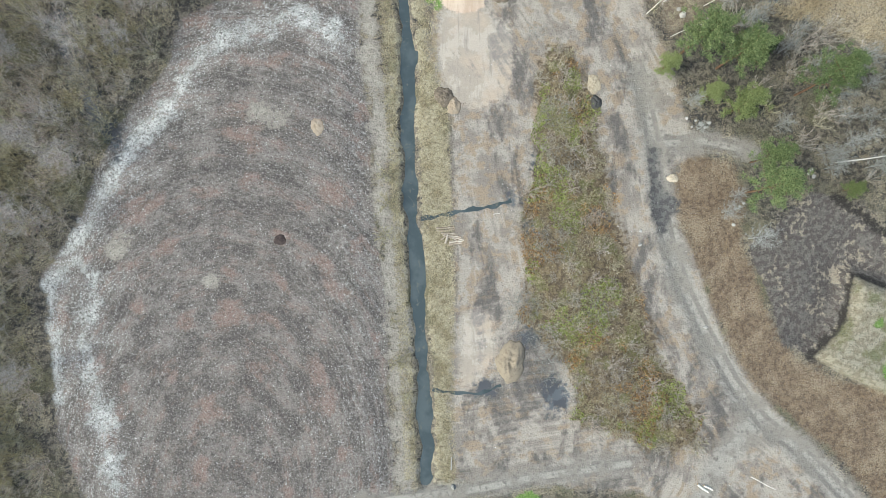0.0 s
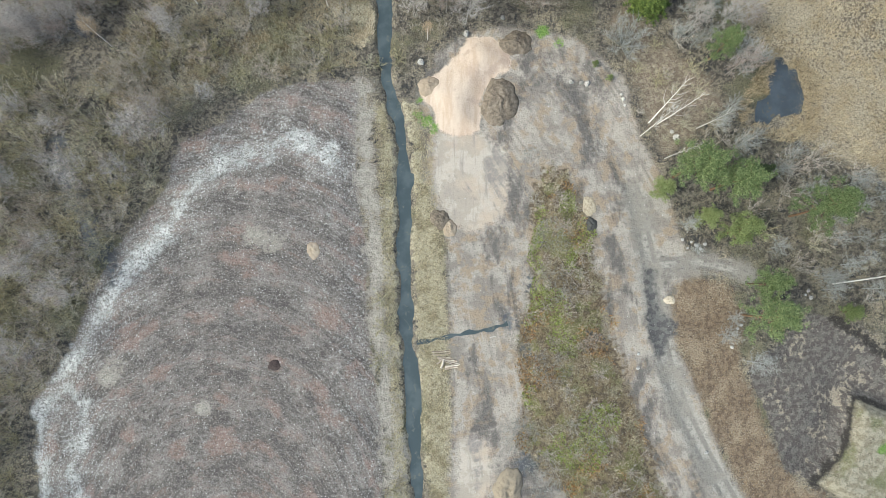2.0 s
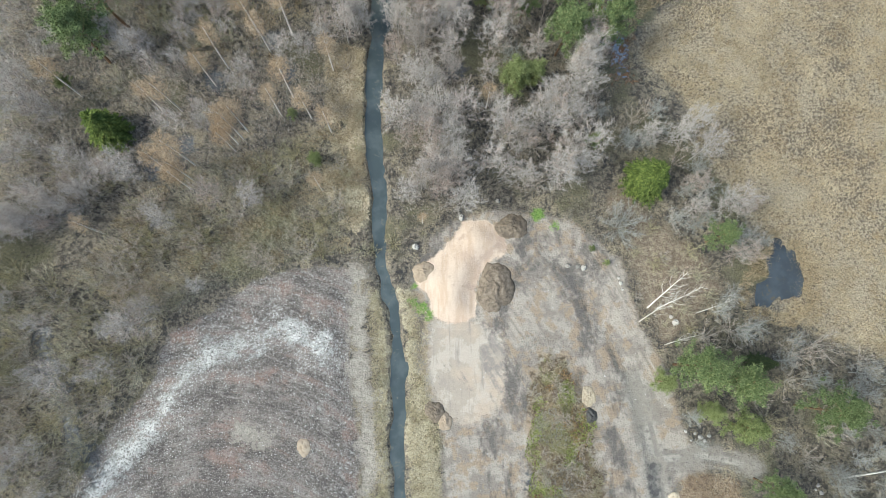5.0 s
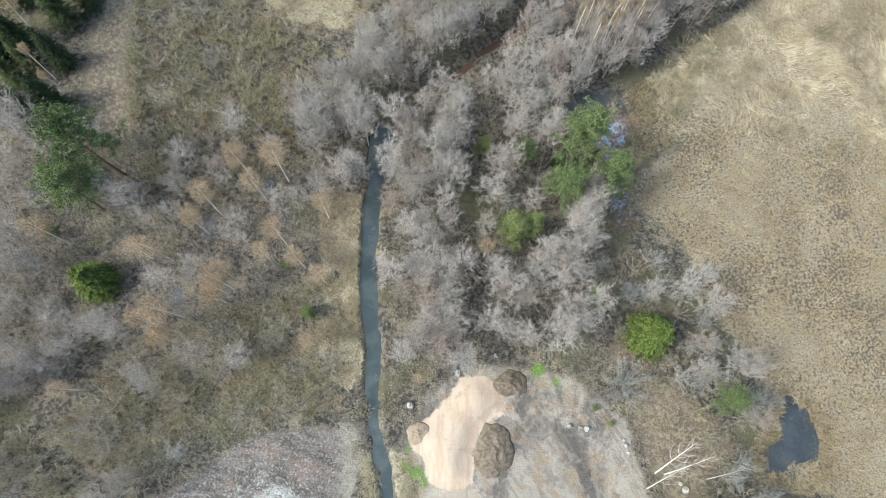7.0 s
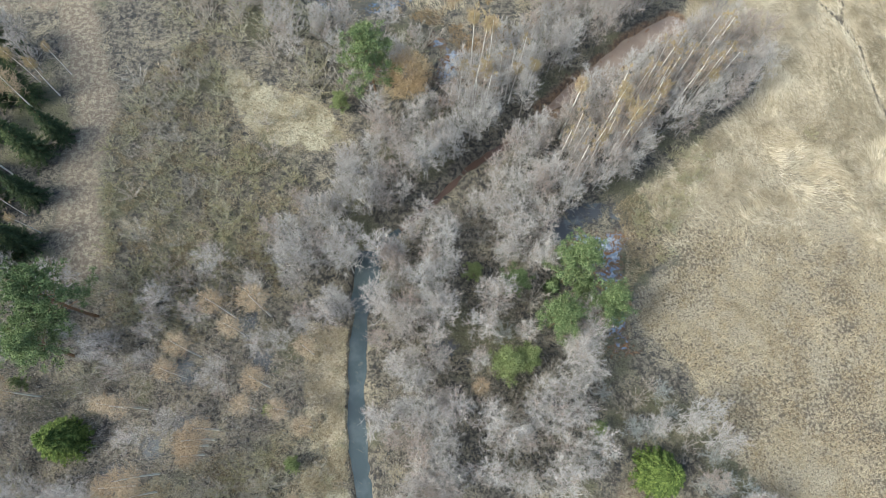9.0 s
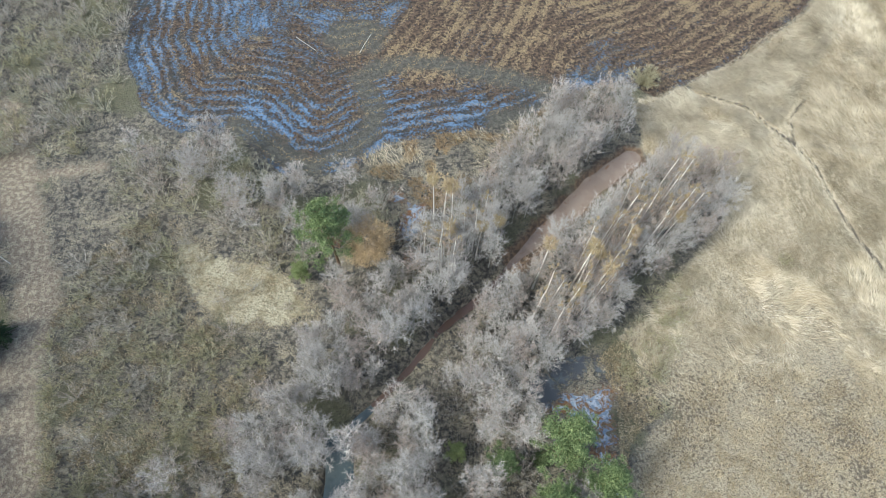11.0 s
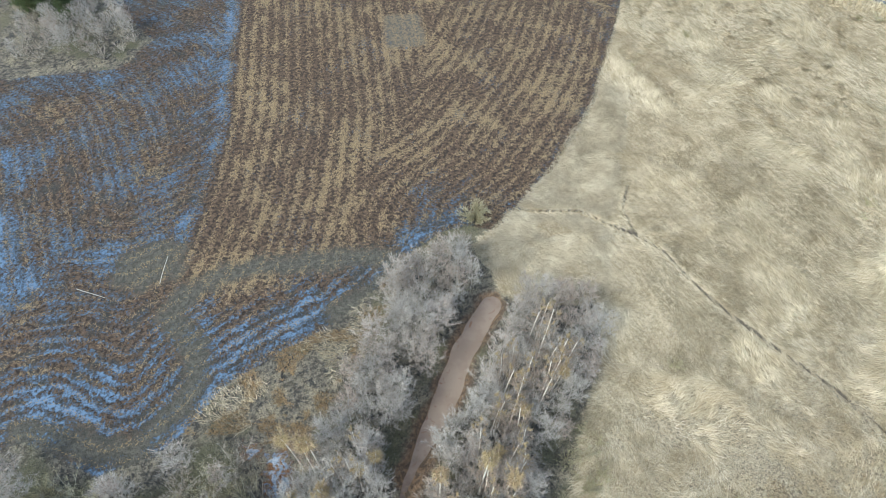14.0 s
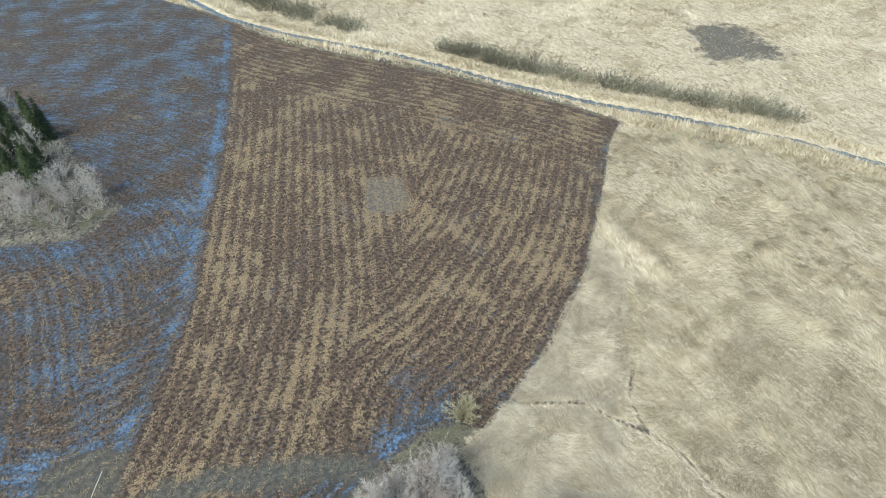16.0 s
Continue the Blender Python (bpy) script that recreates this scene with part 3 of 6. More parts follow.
def water_paint(name, clear, murky, edge, tree_shade=None):
    g = Shade(name)
    n = g.noise(0.25, 4, 0.55)
    col = g.mix(g.step(0.42, 0.62, n), clear, murky)
    col = g.mix(g.step(0.58, 0.70, g.noise(0.6, 5, 0.6, warp=1.0)), col, edge)
    # shade of overhanging trees, painted as darker water towards low x
    if tree_shade:
        split = g.tree.nodes.new("ShaderNodeSeparateXYZ")
        g.put(split.inputs[0], g.where)
        reach = g.sum("ADD", split.outputs[0], g.sum("MULTIPLY", g.sum("SUBTRACT", g.noise(0.4, 4), 0.5), 14.0))
        col = g.mix(g.step(38.0, 22.0, reach), col, tree_shade)
    return g.finish(col, 0.07, g.noise(3.0, 3), 0.05, 0.03, 0.5)


GROUND = ground_paint()
DITCH_WATER = water_paint("blue_grey_water", (0.060, 0.080, 0.088), (0.090, 0.112, 0.118), (0.125, 0.135, 0.12))
CANAL_WATER = water_paint("rusty_water", (0.29, 0.22, 0.175), (0.33, 0.255, 0.205), (0.25, 0.15, 0.10), (0.115, 0.074, 0.056))
POND_WATER = water_paint("dark_pond_water", (0.055, 0.066, 0.078), (0.075, 0.09, 0.105), (0.11, 0.10, 0.075))
FAR_WATER = water_paint("pale_far_water", (0.11, 0.13, 0.15), (0.16, 0.185, 0.21), (0.09, 0.095, 0.10))
BARK = mottled("grey_bark", (0.20, 0.18, 0.155), (0.34, 0.32, 0.29), (0.48, 0.46, 0.43), scale=3)
PINE_BARK = mottled("pine_bark", (0.12, 0.075, 0.05), (0.25, 0.15, 0.09), scale=3)
WHITE_BARK = birch_bark()
DEAD_WOOD = mottled("bleached_wood", (0.56, 0.54, 0.49), (0.76, 0.74, 0.69), scale=2)
GREYS = (0.43, 0.325, 0.27), (0.40, 0.36, 0.33), (0.48, 0.45, 0.42), (0.56, 0.535, 0.505), (0.53, 0.43, 0.375)
ALDER_TWIG = flecked("grey_twigs", *GREYS, vary=0.6)
FAR_TWIG = flecked("grey_twigs_of_the_thicket", *GREYS, vary=0.6, drift=0.22)
PALE_TWIG = flecked("pale_lichen_twigs", (0.24, 0.24, 0.22), (0.36, 0.365, 0.345), (0.47, 0.475, 0.45))
BROWNS = (0.30, 0.25, 0.19), (0.42, 0.385, 0.325), (0.51, 0.485, 0.44), (0.45, 0.355, 0.28), (0.57, 0.54, 0.50)
BRUSH_TWIG = flecked("brown_brush", *BROWNS, vary=0.6)
DARK_BRUSH = flecked("dark_olive_brush", (0.12, 0.11, 0.08), (0.19, 0.18, 0.13), (0.27, 0.255, 0.19), drift=0.1)
FAR_BRUSH = flecked("brown_brush_of_the_thicket", *BROWNS, vary=0.6, drift=0.2)
BIRCH_TWIG = flecked("birch_twigs", (0.32, 0.245, 0.19), (0.43, 0.345, 0.28), (0.49, 0.42, 0.36))
RUSSET_TWIG = flecked("russet_birch_twigs", (0.38, 0.275, 0.175), (0.48, 0.365, 0.245), (0.56, 0.455, 0.335))
CATKIN = flecked("golden_catkins", (0.36, 0.27, 0.155), (0.47, 0.36, 0.20), (0.48, 0.40, 0.24), (0.46, 0.31, 0.20))
GOLD_LEAF = flecked("rusty_gold_catkins", (0.45, 0.32, 0.18), (0.58, 0.43, 0.25), (0.68, 0.53, 0.35))
OLIVES = (0.31, 0.26, 0.16), (0.40, 0.365, 0.23), (0.51, 0.47, 0.31), (0.46, 0.44, 0.37), (0.58, 0.53, 0.39)
WILLOW_TWIG = flecked("olive_willow_twigs", *OLIVES, vary=0.6)
FAR_WILLOW = flecked("olive_twigs_of_the_thicket", *OLIVES, vary=0.6, drift=0.25)
BUD = flecked("willow_buds", (0.28, 0.27, 0.13), (0.36, 0.35, 0.18), (0.42, 0.39, 0.24))
PINE_NEEDLE = flecked("pine_needles", (0.09, 0.125, 0.056), (0.175, 0.23, 0.10), (0.29, 0.345, 0.16), vary=0.3)
LIME_NEEDLE = flecked("light_green_needles", (0.12, 0.155, 0.065), (0.22, 0.265, 0.11), (0.33, 0.37, 0.17))
ROUND_NEEDLE = flecked("bright_spruce_needles", (0.06, 0.09, 0.026), (0.12, 0.165, 0.045), (0.25, 0.31, 0.085), vary=0.12)
SPRUCE_NEEDLE = flecked("spruce_needles", (0.042, 0.058, 0.032), (0.075, 0.10, 0.045), (0.125, 0.15, 0.065))
BELT_LEAF = flecked("dead_weeds", (0.14, 0.11, 0.08), (0.24, 0.195, 0.14), (0.36, 0.31, 0.225), (0.48, 0.43, 0.33), drift=0.35)
GREEN_LEAF = flecked("green_weeds", (0.17, 0.22, 0.06), (0.27, 0.33, 0.09), (0.38, 0.40, 0.15))
RUST_LEAF = flecked("rusty_weeds", (0.22, 0.10, 0.055), (0.33, 0.17, 0.08), (0.40, 0.27, 0.12))
STRAW = flecked("dry_grass", (0.26, 0.225, 0.14), (0.44, 0.385, 0.25), (0.60, 0.54, 0.39), drift=0.3)
PALE_STRAW = flecked("pale_reed", (0.38, 0.305, 0.20), (0.52, 0.44, 0.305), (0.66, 0.575, 0.425), (0.80, 0.72, 0.57), drift=0.2, vary=0.4)
BROWN_REED = flecked("brown_reed", (0.22, 0.165, 0.10), (0.40, 0.325, 0.21), (0.57, 0.49, 0.355), drift=0.15, vary=0.4)
WHITE_STRAW = flecked("bleached_grass", (0.52, 0.445, 0.32), (0.69, 0.61, 0.465), (0.85, 0.785, 0.645), drift=0.3, vary=0.4)
DULL_STRAW = flecked("weathered_grass", (0.29, 0.24, 0.16), (0.42, 0.36, 0.25), (0.56, 0.495, 0.37), drift=0.1, vary=0.45)
CROP_STRAW = flecked("crop_straw", (0.22, 0.145, 0.08), (0.34, 0.24, 0.135), (0.42, 0.31, 0.18))
LITTER = flecked("pale_litter", (0.45, 0.43, 0.40), (0.75, 0.74, 0.72), (0.82, 0.82, 0.82), rough=0.6)
SOIL = mottled("brown_soil", (0.13, 0.105, 0.08), (0.22, 0.18, 0.14), (0.30, 0.25, 0.195), scale=1.6, bump=0.8, distance=0.1)
SAND_SOIL = mottled("sandy_soil", (0.34, 0.27, 0.20), (0.46, 0.38, 0.29), scale=1.4)
ROCK = mottled("grey_rock", (0.26, 0.25, 0.23), (0.42, 0.40, 0.37), (0.55, 0.53, 0.50), scale=2.5)
LOG_WOOD = mottled("peeled_log", (0.34, 0.28, 0.22), (0.50, 0.43, 0.355), (0.60, 0.545, 0.475), scale=2.0)
LOG_END = mottled("sawn_end", (0.50, 0.36, 0.20), (0.62, 0.48, 0.30), scale=6)
CONCRETE = mottled("worn_concrete", (0.36, 0.35, 0.34), (0.50, 0.49, 0.47), scale=3)


# ---- mesh helpers ----
class Soup:
    """Triangles gathered from many small pieces."""

    def __init__(self):
        self.v, self.f, self.n = [], [], 0

    def add(self, v, f):
        self.v.append(np.asarray(v, float).reshape(-1, 3))
        self.f.append(np.asarray(f, int).reshape(-1, 3) + self.n)
        self.n += len(self.v[-1])
        return self

    def arrays(self):
        return np.concatenate(self.v), np.concatenate(self.f)

    def moved(self, other, m):
        """Adds another soup's triangles, moved by the matrix m."""
        v, f = other.arrays()
        a = np.array(m)
        return self.add(v @ a[:3, :3].T + a[:3, 3], f)

    def mesh(self, name, mat, smooth=False):
        v, f = self.arrays()
        return mesh_of(name, v, f, mat, smooth)


def mesh_of(name, v, f, mat, smooth=False):
    me = bpy.data.meshes.new(name)
    sides = f.shape[1]
    me.vertices.add(len(v))
    me.vertices.foreach_set("co", np.ascontiguousarray(v, np.float32).ravel())
    me.loops.add(f.size)
    me.loops.foreach_set("vertex_index", np.ascontiguousarray(f, np.int32).ravel())
    me.polygons.add(len(f))
    me.polygons.foreach_set("loop_start", np.arange(0, f.size, sides, dtype=np.int32))
    me.polygons.foreach_set("use_smooth", np.full(len(f), smooth))
    me.materials.append(mat)
    me.update(calc_edges=True)
    return me


def across(d, seed):
    """Two unit vectors square to each direction, turned at random."""
    d = d / (np.linalg.norm(d, axis=1, keepdims=True) + 1e-9)
    r = seed.normal(size=d.shape)
    a = np.cross(d, r)
    a /= np.linalg.norm(a, axis=1, keepdims=True) + 1e-9
    return a, np.cross(d, a)


def spikes(p, q, r, seed):
    """Three-sided twigs that taper from p to q."""
    a, b = across(q - p, seed)
    r = np.asarray(r).reshape(-1, 1) * np.ones((len(p), 1))
    v = np.stack([p + a * r, p + (-0.5 * a + 0.87 * b) * r, p + (-0.5 * a - 0.87 * b) * r, q], 1)
    k = 4 * np.arange(len(p))[:, None]
    f = np.concatenate([k + [0, 1, 3], k + [1, 2, 3], k + [2, 0, 3]], 0)
    return v.reshape(-1, 3), f


def blades(p, q, w, seed, flat=False):
    """Pointed leaves or blades from p to q."""
    d = q - p
    if flat:
        a = np.cross(d, [0, 0, 1.0]) + 0.25 * seed.normal(size=d.shape) * np.linalg.norm(d, axis=1, keepdims=True)
        a /= np.linalg.norm(a, axis=1, keepdims=True) + 1e-9
    else:
        a, _ = across(d, seed)
    w = np.asarray(w).reshape(-1, 1) * 0.5
    v = np.stack([p + a * w, p - a * w, q], 1)
    return v.reshape(-1, 3), 3 * np.arange(len(p))[:, None] + [0, 1, 2]


def tube(path, radii, sides=6):
    """A tapered branch along a path, closed at its ends."""
    path, radii = np.asarray(path, float), np.asarray(radii, float)
    d = np.gradient(path, axis=0)
    d /= np.linalg.norm(d, axis=1, keepdims=True) + 1e-9
    ref = np.array([0, 0, 1.0]) if abs(d[0, 2]) < 0.8 else np.array([1.0, 0, 0])
    a = np.cross(d, ref)
    a /= np.linalg.norm(a, axis=1, keepdims=True) + 1e-9
    b = np.cross(d, a)
    t = np.arange(sides) * 2 * np.pi / sides
    ring = path[:, None] + radii[:, None, None] * (np.cos(t)[None, :, None] * a[:, None] + np.sin(t)[None, :, None] * b[:, None])
    v = np.concatenate([ring.reshape(-1, 3), path[:1], path[-1:]])
    f, n = [], len(path)
    for i in range(n - 1):
        for s in range(sides):
            p, q = i * sides + s, i * sides + (s + 1) % sides
            f += [(p, q, q + sides), (p, q + sides, p + sides)]
    for s in range(sides):
        f += [(n * sides, (s + 1) % sides, s), (n * sides + 1, (n - 1) * sides + s, (n - 1) * sides + (s + 1) % sides)]
    return v, np.array(f)


def part(name, mesh, parent, label=""):
    ob = new(name, mesh)
    ob.parent = parent
    return tagged(ob, label)


def thing(name, label, category, m, group=""):
    ob = new(name)
    ob.empty_display_size = 0.5
    ob.matrix_basis = m
    return tagged(ob, label, category, group)


def stuff(name, soup, mat, label, category, smooth=False):
    return tagged(new(name, soup.mesh(name, mat, smooth)), label, category, kind="stuff")


def at(x, y, turn=0.0, size=1.0, sink=0.06, lean=0.0):
    return pose(x, y, float(height(x, y)) - sink, lean, 0, turn) @ Matrix.Scale(size, 4)


# ---- the ground: one sheet, cut along the borders of its kinds of land ----
def steps(*runs):
    out = [runs[0][0]]
    for low, high, gap in runs:
        n = max(1, round((high - low) / gap))
        out += list(low + (high - low) * np.arange(1, n + 1) / n)
    return np.array(out)


gx = steps((-4000, -600, 425), (-600, -130, 47), (-130, -82, 3), (-82, 128, 0.8), (128, 420, 2.2), (420, 900, 40), (900, 4200, 470))
gy = steps((-4000, -600, 425), (-600, -120, 48), (-120, -56, 3), (-56, 200, 0.8), (200, 330, 1.25), (330, 520, 2.4), (520, 900, 38), (900, 4200, 470))
GX, GY = np.meshgrid(gx, gy)
X, Y = GX.ravel(), GY.ravel()
Z = height(X, Y)
far_out = np.hypot(X - 60, Y - 150)
Z = np.where(far_out > 600, 0.0, Z)


def near_any(lines, half):
    return np.minimum.reduce([off_line(X, Y, l) - half for l in lines])


def spots(rows):
    return np.minimum.reduce([np.hypot(X - x, Y - y) - r for x, y, r in rows])


ditch_d = off_line(X, Y, DITCH)
east_of_ditch = X > np.interp(Y, [p[1] for p in DITCH], [p[0] for p in DITCH])
straw_strip = np.where(east_of_ditch, np.abs(ditch_d - 4.3) - 2.5, np.abs(ditch_d - 2.6) - 1.0)
straw_strip = np.where(Y < 50, straw_strip, np.maximum(straw_strip, (Y - 50) * 0.6))
straw_strip = np.where(Y < -37, 3.0, straw_strip)
field = off_area(X, Y, FIELD)
west = off_area(X, Y, WET_WEST)
east_d, north_d, south_d, track_d = off_line(X, Y, FIELD_EAST), off_line(X, Y, FIELD_NORTH), off_line(X, Y, FIELD_SOUTH), off_line(X, Y, WET_TRACK)
furrow = np.where(west < 0, south_d, np.where(east_d < track_d * 0.9, east_d, track_d))
furrow = np.where((north_d < 34) & (west > 0), north_d, furrow)
wet = 0.49 * ease(6, -6, west) + 0.36 + 0.45 * (1 - ease(0.8, 3.0, track_d)) * (Y > 204)
wet = wet + 0.25 * (1 - ease(0, 14, south_d)) + 0.34 * (1 - ease(0, 5, east_d)) + 0.25 * (1 - ease(0, 3, np.hypot(X - 62, Y - 186) - 8))
wet = wet + 0.40 * (1 - ease(0, 7, np.hypot(X + 26, (Y - 224) * 0.6) - 4)) + 0.3 * (1 - ease(0, 6, np.hypot(X + 17, Y - 211) - 2))
LAND = {
    "straw": np.minimum.reduce([straw_strip, off_area(X, Y, GLADE) + 1.2, off_area(X, Y, STRAW_BANK)]),
    "worked": off_area(X, Y, WORKED),
    "spoil": off_area(X, Y, HEAP),
    "ring": np.hypot((X + 34) * 1.5, Y + 38),
    "sweep": np.arctan2(Y + 38, (X + 34) * 1.5) * 60.0,
    "chalk": np.minimum(off_line(X, Y, CHALK) - 0.2, off_line(X, Y, CHALK_WEST) + 0.3),
    "greybank": np.minimum(np.maximum(off_line(X, Y, GREY_BANK) - 1.5, -(ditch_d - 1.6)), spots([(-26.4, 26.9, 1.4), (-24.8, 26.2, 1.2), (-29, 27.3, 0.9), (-52, 3.6, 1.5), (-51.3, 5.2, 1.0), (-37, -2.1, 0.6)])),
    "pad": np.minimum(off_area(X, Y, PAD), off_area(X, Y, PAD_SOUTH)),
    "sand": off_area(X, Y, SAND),
    "mulch": off_area(X, Y, MULCH),
    "pit": off_area(X, Y, PIT),
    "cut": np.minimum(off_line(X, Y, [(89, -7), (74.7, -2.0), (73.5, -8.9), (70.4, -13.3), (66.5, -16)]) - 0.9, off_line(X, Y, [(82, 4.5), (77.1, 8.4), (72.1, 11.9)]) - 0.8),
    "rise": off_area(X, Y, PLATEAU),
    "belt": off_area(X, Y, BELT),
    "road": np.minimum(near_any([ROAD[3:], TRACK_FORK], 2.3), near_any([TRACK, BRANCH[:3]], 1.7)),
    "axle": near_any([ROAD, TRACK, BRANCH], 0.0),
    "rust": np.maximum(off_line(X, Y, CANAL) - 3.0, 28 - X),
    "tarmac": off_area(X, Y, TARMAC),
    "trail": np.minimum.reduce([near_any([TRAIL], 3.6), near_any([PATH_NORTH], 1.1), off_area(X, Y, CLEARING) + 1.5]),
    "lawn": spots([(-0.6, 48.3, 1.0), (0.8, 47.2, 1.1), (1.9, 45.8, 0.9), (21.7, 64.0, 1.3), (-0.5, 51, 0.5), (25, 62, 0.8), (17, -41, 3), (78, -10, 1), (80, -18, 2), (86, -22, 2)]),
    "meadow": off_area(X, Y, MEADOW),
    "northness": ease(102, 162, Y + 0.25 * (X - 60)),
    "footpath": near_any([FOOTPATH, FOOTPATH_SPUR], 0.35),
    "darkfar": off_area(X, Y, DARK_FAR),
    "furrow": furrow,
    "wet": np.clip(wet, 0, 1.2),
    "mudway": np.minimum(off_line(X, Y, MUD_WAY) - 2.6, np.hypot((X - 3.5) * 0.8, Y - 203) - 6.0),
    "headland": (1 - ease(16, 30, south_d)) * ease(0.5, 4, south_d) * (west < 4) * ease(56, 44, X),
    "square": off_area(X, Y, SQUARE),
    "field": field,
    "pool": 0.7 + np.minimum.reduce([off_area(X, Y, POOL), off_area(X, Y, POOL_NORTH), spots([(-2.5, 147.5, 1.0), (10.5, 141.0, 1.2)])]),
    "puddle": np.minimum.reduce([spots([(29.4, 9.6, 1.3), (9.9, -20.2, 1.2), (22.1, -22.1, 2.6), (16.8, -12.3, 1.3), (18.6, 18.5, 0.7), (18.0, 7.2, 0.9), (14.8, 11.6, 1.0), (-60, 64, 2.0), (-36, 80, 1.8), (-41, 77.5, 1.6), (-24, 91, 1.6), (-47, 72, 1.5), (-37, 89, 1.6), (4.0, 74, 1.8), (7, 91, 1.6), (-27, 97, 1.4), (-38, 98, 1.3), (30.5, 113.2, 2.2), (33.5, 115.0, 1.8), (37.0, 116.5, 1.6), (41.0, 115.3, 1.2)]), off_line(X, Y, SLOUGH) - 1.3]),
}
ny, nx = GX.shape
idx = np.arange(ny * nx).reshape(ny, nx)
QUADS = np.stack([idx[:-1, :-1], idx[:-1, 1:], idx[1:, 1:], idx[1:, :-1]], -1).reshape(-1, 4)


def at_middle(name):
    return LAND[name][QUADS].mean(1)


kind_of = np.zeros(len(QUADS), int)
for number, name in enumerate(("worked", "spoil", "sand", "mulch", "road", "meadow", "field"), 1):
    kind_of[at_middle(name) < 0] = number
SHEETS = (
    ("ground", "brown woodland floor with litter, dead grass and wet hollows", "ground"),
    ("bare_ground", "grey compacted bare soil with dark wheel smears", "ground"),
    ("spoil_field", "grey-brown levelled spoil with white chalky streaks", "ground"),
    ("sand_bed", "pale orange sand spread out by a digger", "sand"),
    ("mulch_ground", "reddish-brown mulch and stripped soil beside the road", "ground"),
    ("road", "pale grey dirt road with worn wheel ruts", "road"),
    ("meadow", "dry straw-coloured reed meadow with dark tussock gaps", "meadow"),
    ("field", "waterlogged brown ploughed field with straw rows", "field"),
)
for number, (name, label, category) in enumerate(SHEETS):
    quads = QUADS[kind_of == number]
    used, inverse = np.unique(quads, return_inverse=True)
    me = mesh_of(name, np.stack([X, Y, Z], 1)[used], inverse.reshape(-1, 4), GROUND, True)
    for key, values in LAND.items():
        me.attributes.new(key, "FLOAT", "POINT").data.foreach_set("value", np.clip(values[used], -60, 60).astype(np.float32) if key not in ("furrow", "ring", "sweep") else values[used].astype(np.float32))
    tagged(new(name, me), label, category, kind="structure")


# ---- water ----
def ribbon(name, pts, half, z, mat, label):
    """Water along a line, ending under its banks."""
    p = np.array(pts, float)
    fine = np.concatenate([p[i] + (p[i + 1] - p[i]) * np.linspace(0, 1, 6)[:-1, None] for i in range(len(p) - 1)] + [p[-1:]])
    if z is not None:
        fine = np.concatenate([fine[:1] - 2.5 * (fine[1:2] - fine[:1]) / np.linalg.norm(fine[1] - fine[0]), fine, fine[-1:] + 2.5 * (fine[-1:] - fine[-2:-1]) / np.linalg.norm(fine[-1] - fine[-2])])
    d = np.gradient(fine, axis=0)
    d /= np.linalg.norm(d, axis=1, keepdims=True)
    s = np.stack([-d[:, 1], d[:, 0]], 1) * half
    if z is None:
        fine = fine + 0.35 * s * np.sin(np.arange(len(fine)) * 1.9)[:, None]
        s = s * (1 + 0.45 * np.sin(np.arange(len(fine)) * 1.3))[:, None]
    level = lambda q: np.full(len(q), z) if z is not None else height(q[:, 0], q[:, 1]) + 0.03
    v = np.concatenate([np.c_[fine + s, level(fine + s)], np.c_[fine - s, level(fine - s)]])
    n = len(fine)
    f = np.array([(i, i + n, i + n + 1, i + 1) for i in range(n - 1)])
    return tagged(new(name, mesh_of(name, v, f, mat)), label, "water", kind="structure")


ribbon("ditch_water", DITCH, 2.3, -0.62, DITCH_WATER, "still blue-grey water in a straight drainage ditch")
ribbon("canal_water", CANAL[2:], 3.4, -0.70, CANAL_WATER, "milky rust-brown water in a tree-lined canal")
ribbon("canal_pool_water", CANAL[:3], 3.0, -0.76, DITCH_WATER, "grey-blue water where ditch and canal meet")
ribbon("rill_water", RILL, 0.32, None, DITCH_WATER, "narrow blue rill running into the ditch")
ribbon("rill_water_south", RILL_SOUTH, 0.25, None, DITCH_WATER, "narrow dark rill between bare ground")
ribbon("far_ditch_water", FAR_CANAL, 2.8, -0.62, FAR_WATER, "pale water in a ditch behind the field")
pond_v = np.array([(x, y, -0.42) for x, y in POND]) 
pond_c = pond_v.mean(0)
pond_v = np.concatenate([pond_c + (pond_v - pond_c) * [1.5, 1.5, 1], pond_c[None]])
tagged(new("pond_water", mesh_of("pond_water", pond_v, np.array([(len(POND), i, (i + 1) % len(POND)) for i in range(len(POND))]), POND_WATER)), "dark still pond at the reed edge", "water", kind="structure")


# ---- plants ----
def unit(az, el):
    return np.array([math.cos(az) * math.cos(el), math.sin(az) * math.cos(el), math.sin(el)])


def fork(base, tip, count, seed, reach, rise, loose=0.42):
    """Side shoots along branches: start and end points."""
    k = seed.uniform(0.25, 1.0, (len(base), count, 1))
    p = base[:, None] + (tip - base)[:, None] * k
    along = (tip - base)[:, None] / (np.linalg.norm(tip - base, axis=1)[:, None, None] + 1e-9)
    d = (1.27 - loose) * along + seed.normal(0, loose, p.shape) + [0, 0, rise]
    d /= np.linalg.norm(d, axis=2, keepdims=True)
    q = p + d * reach * seed.uniform(0.5, 1.15, (len(base), count, 1))
    return p.reshape(-1, 3), q.reshape(-1, 3)


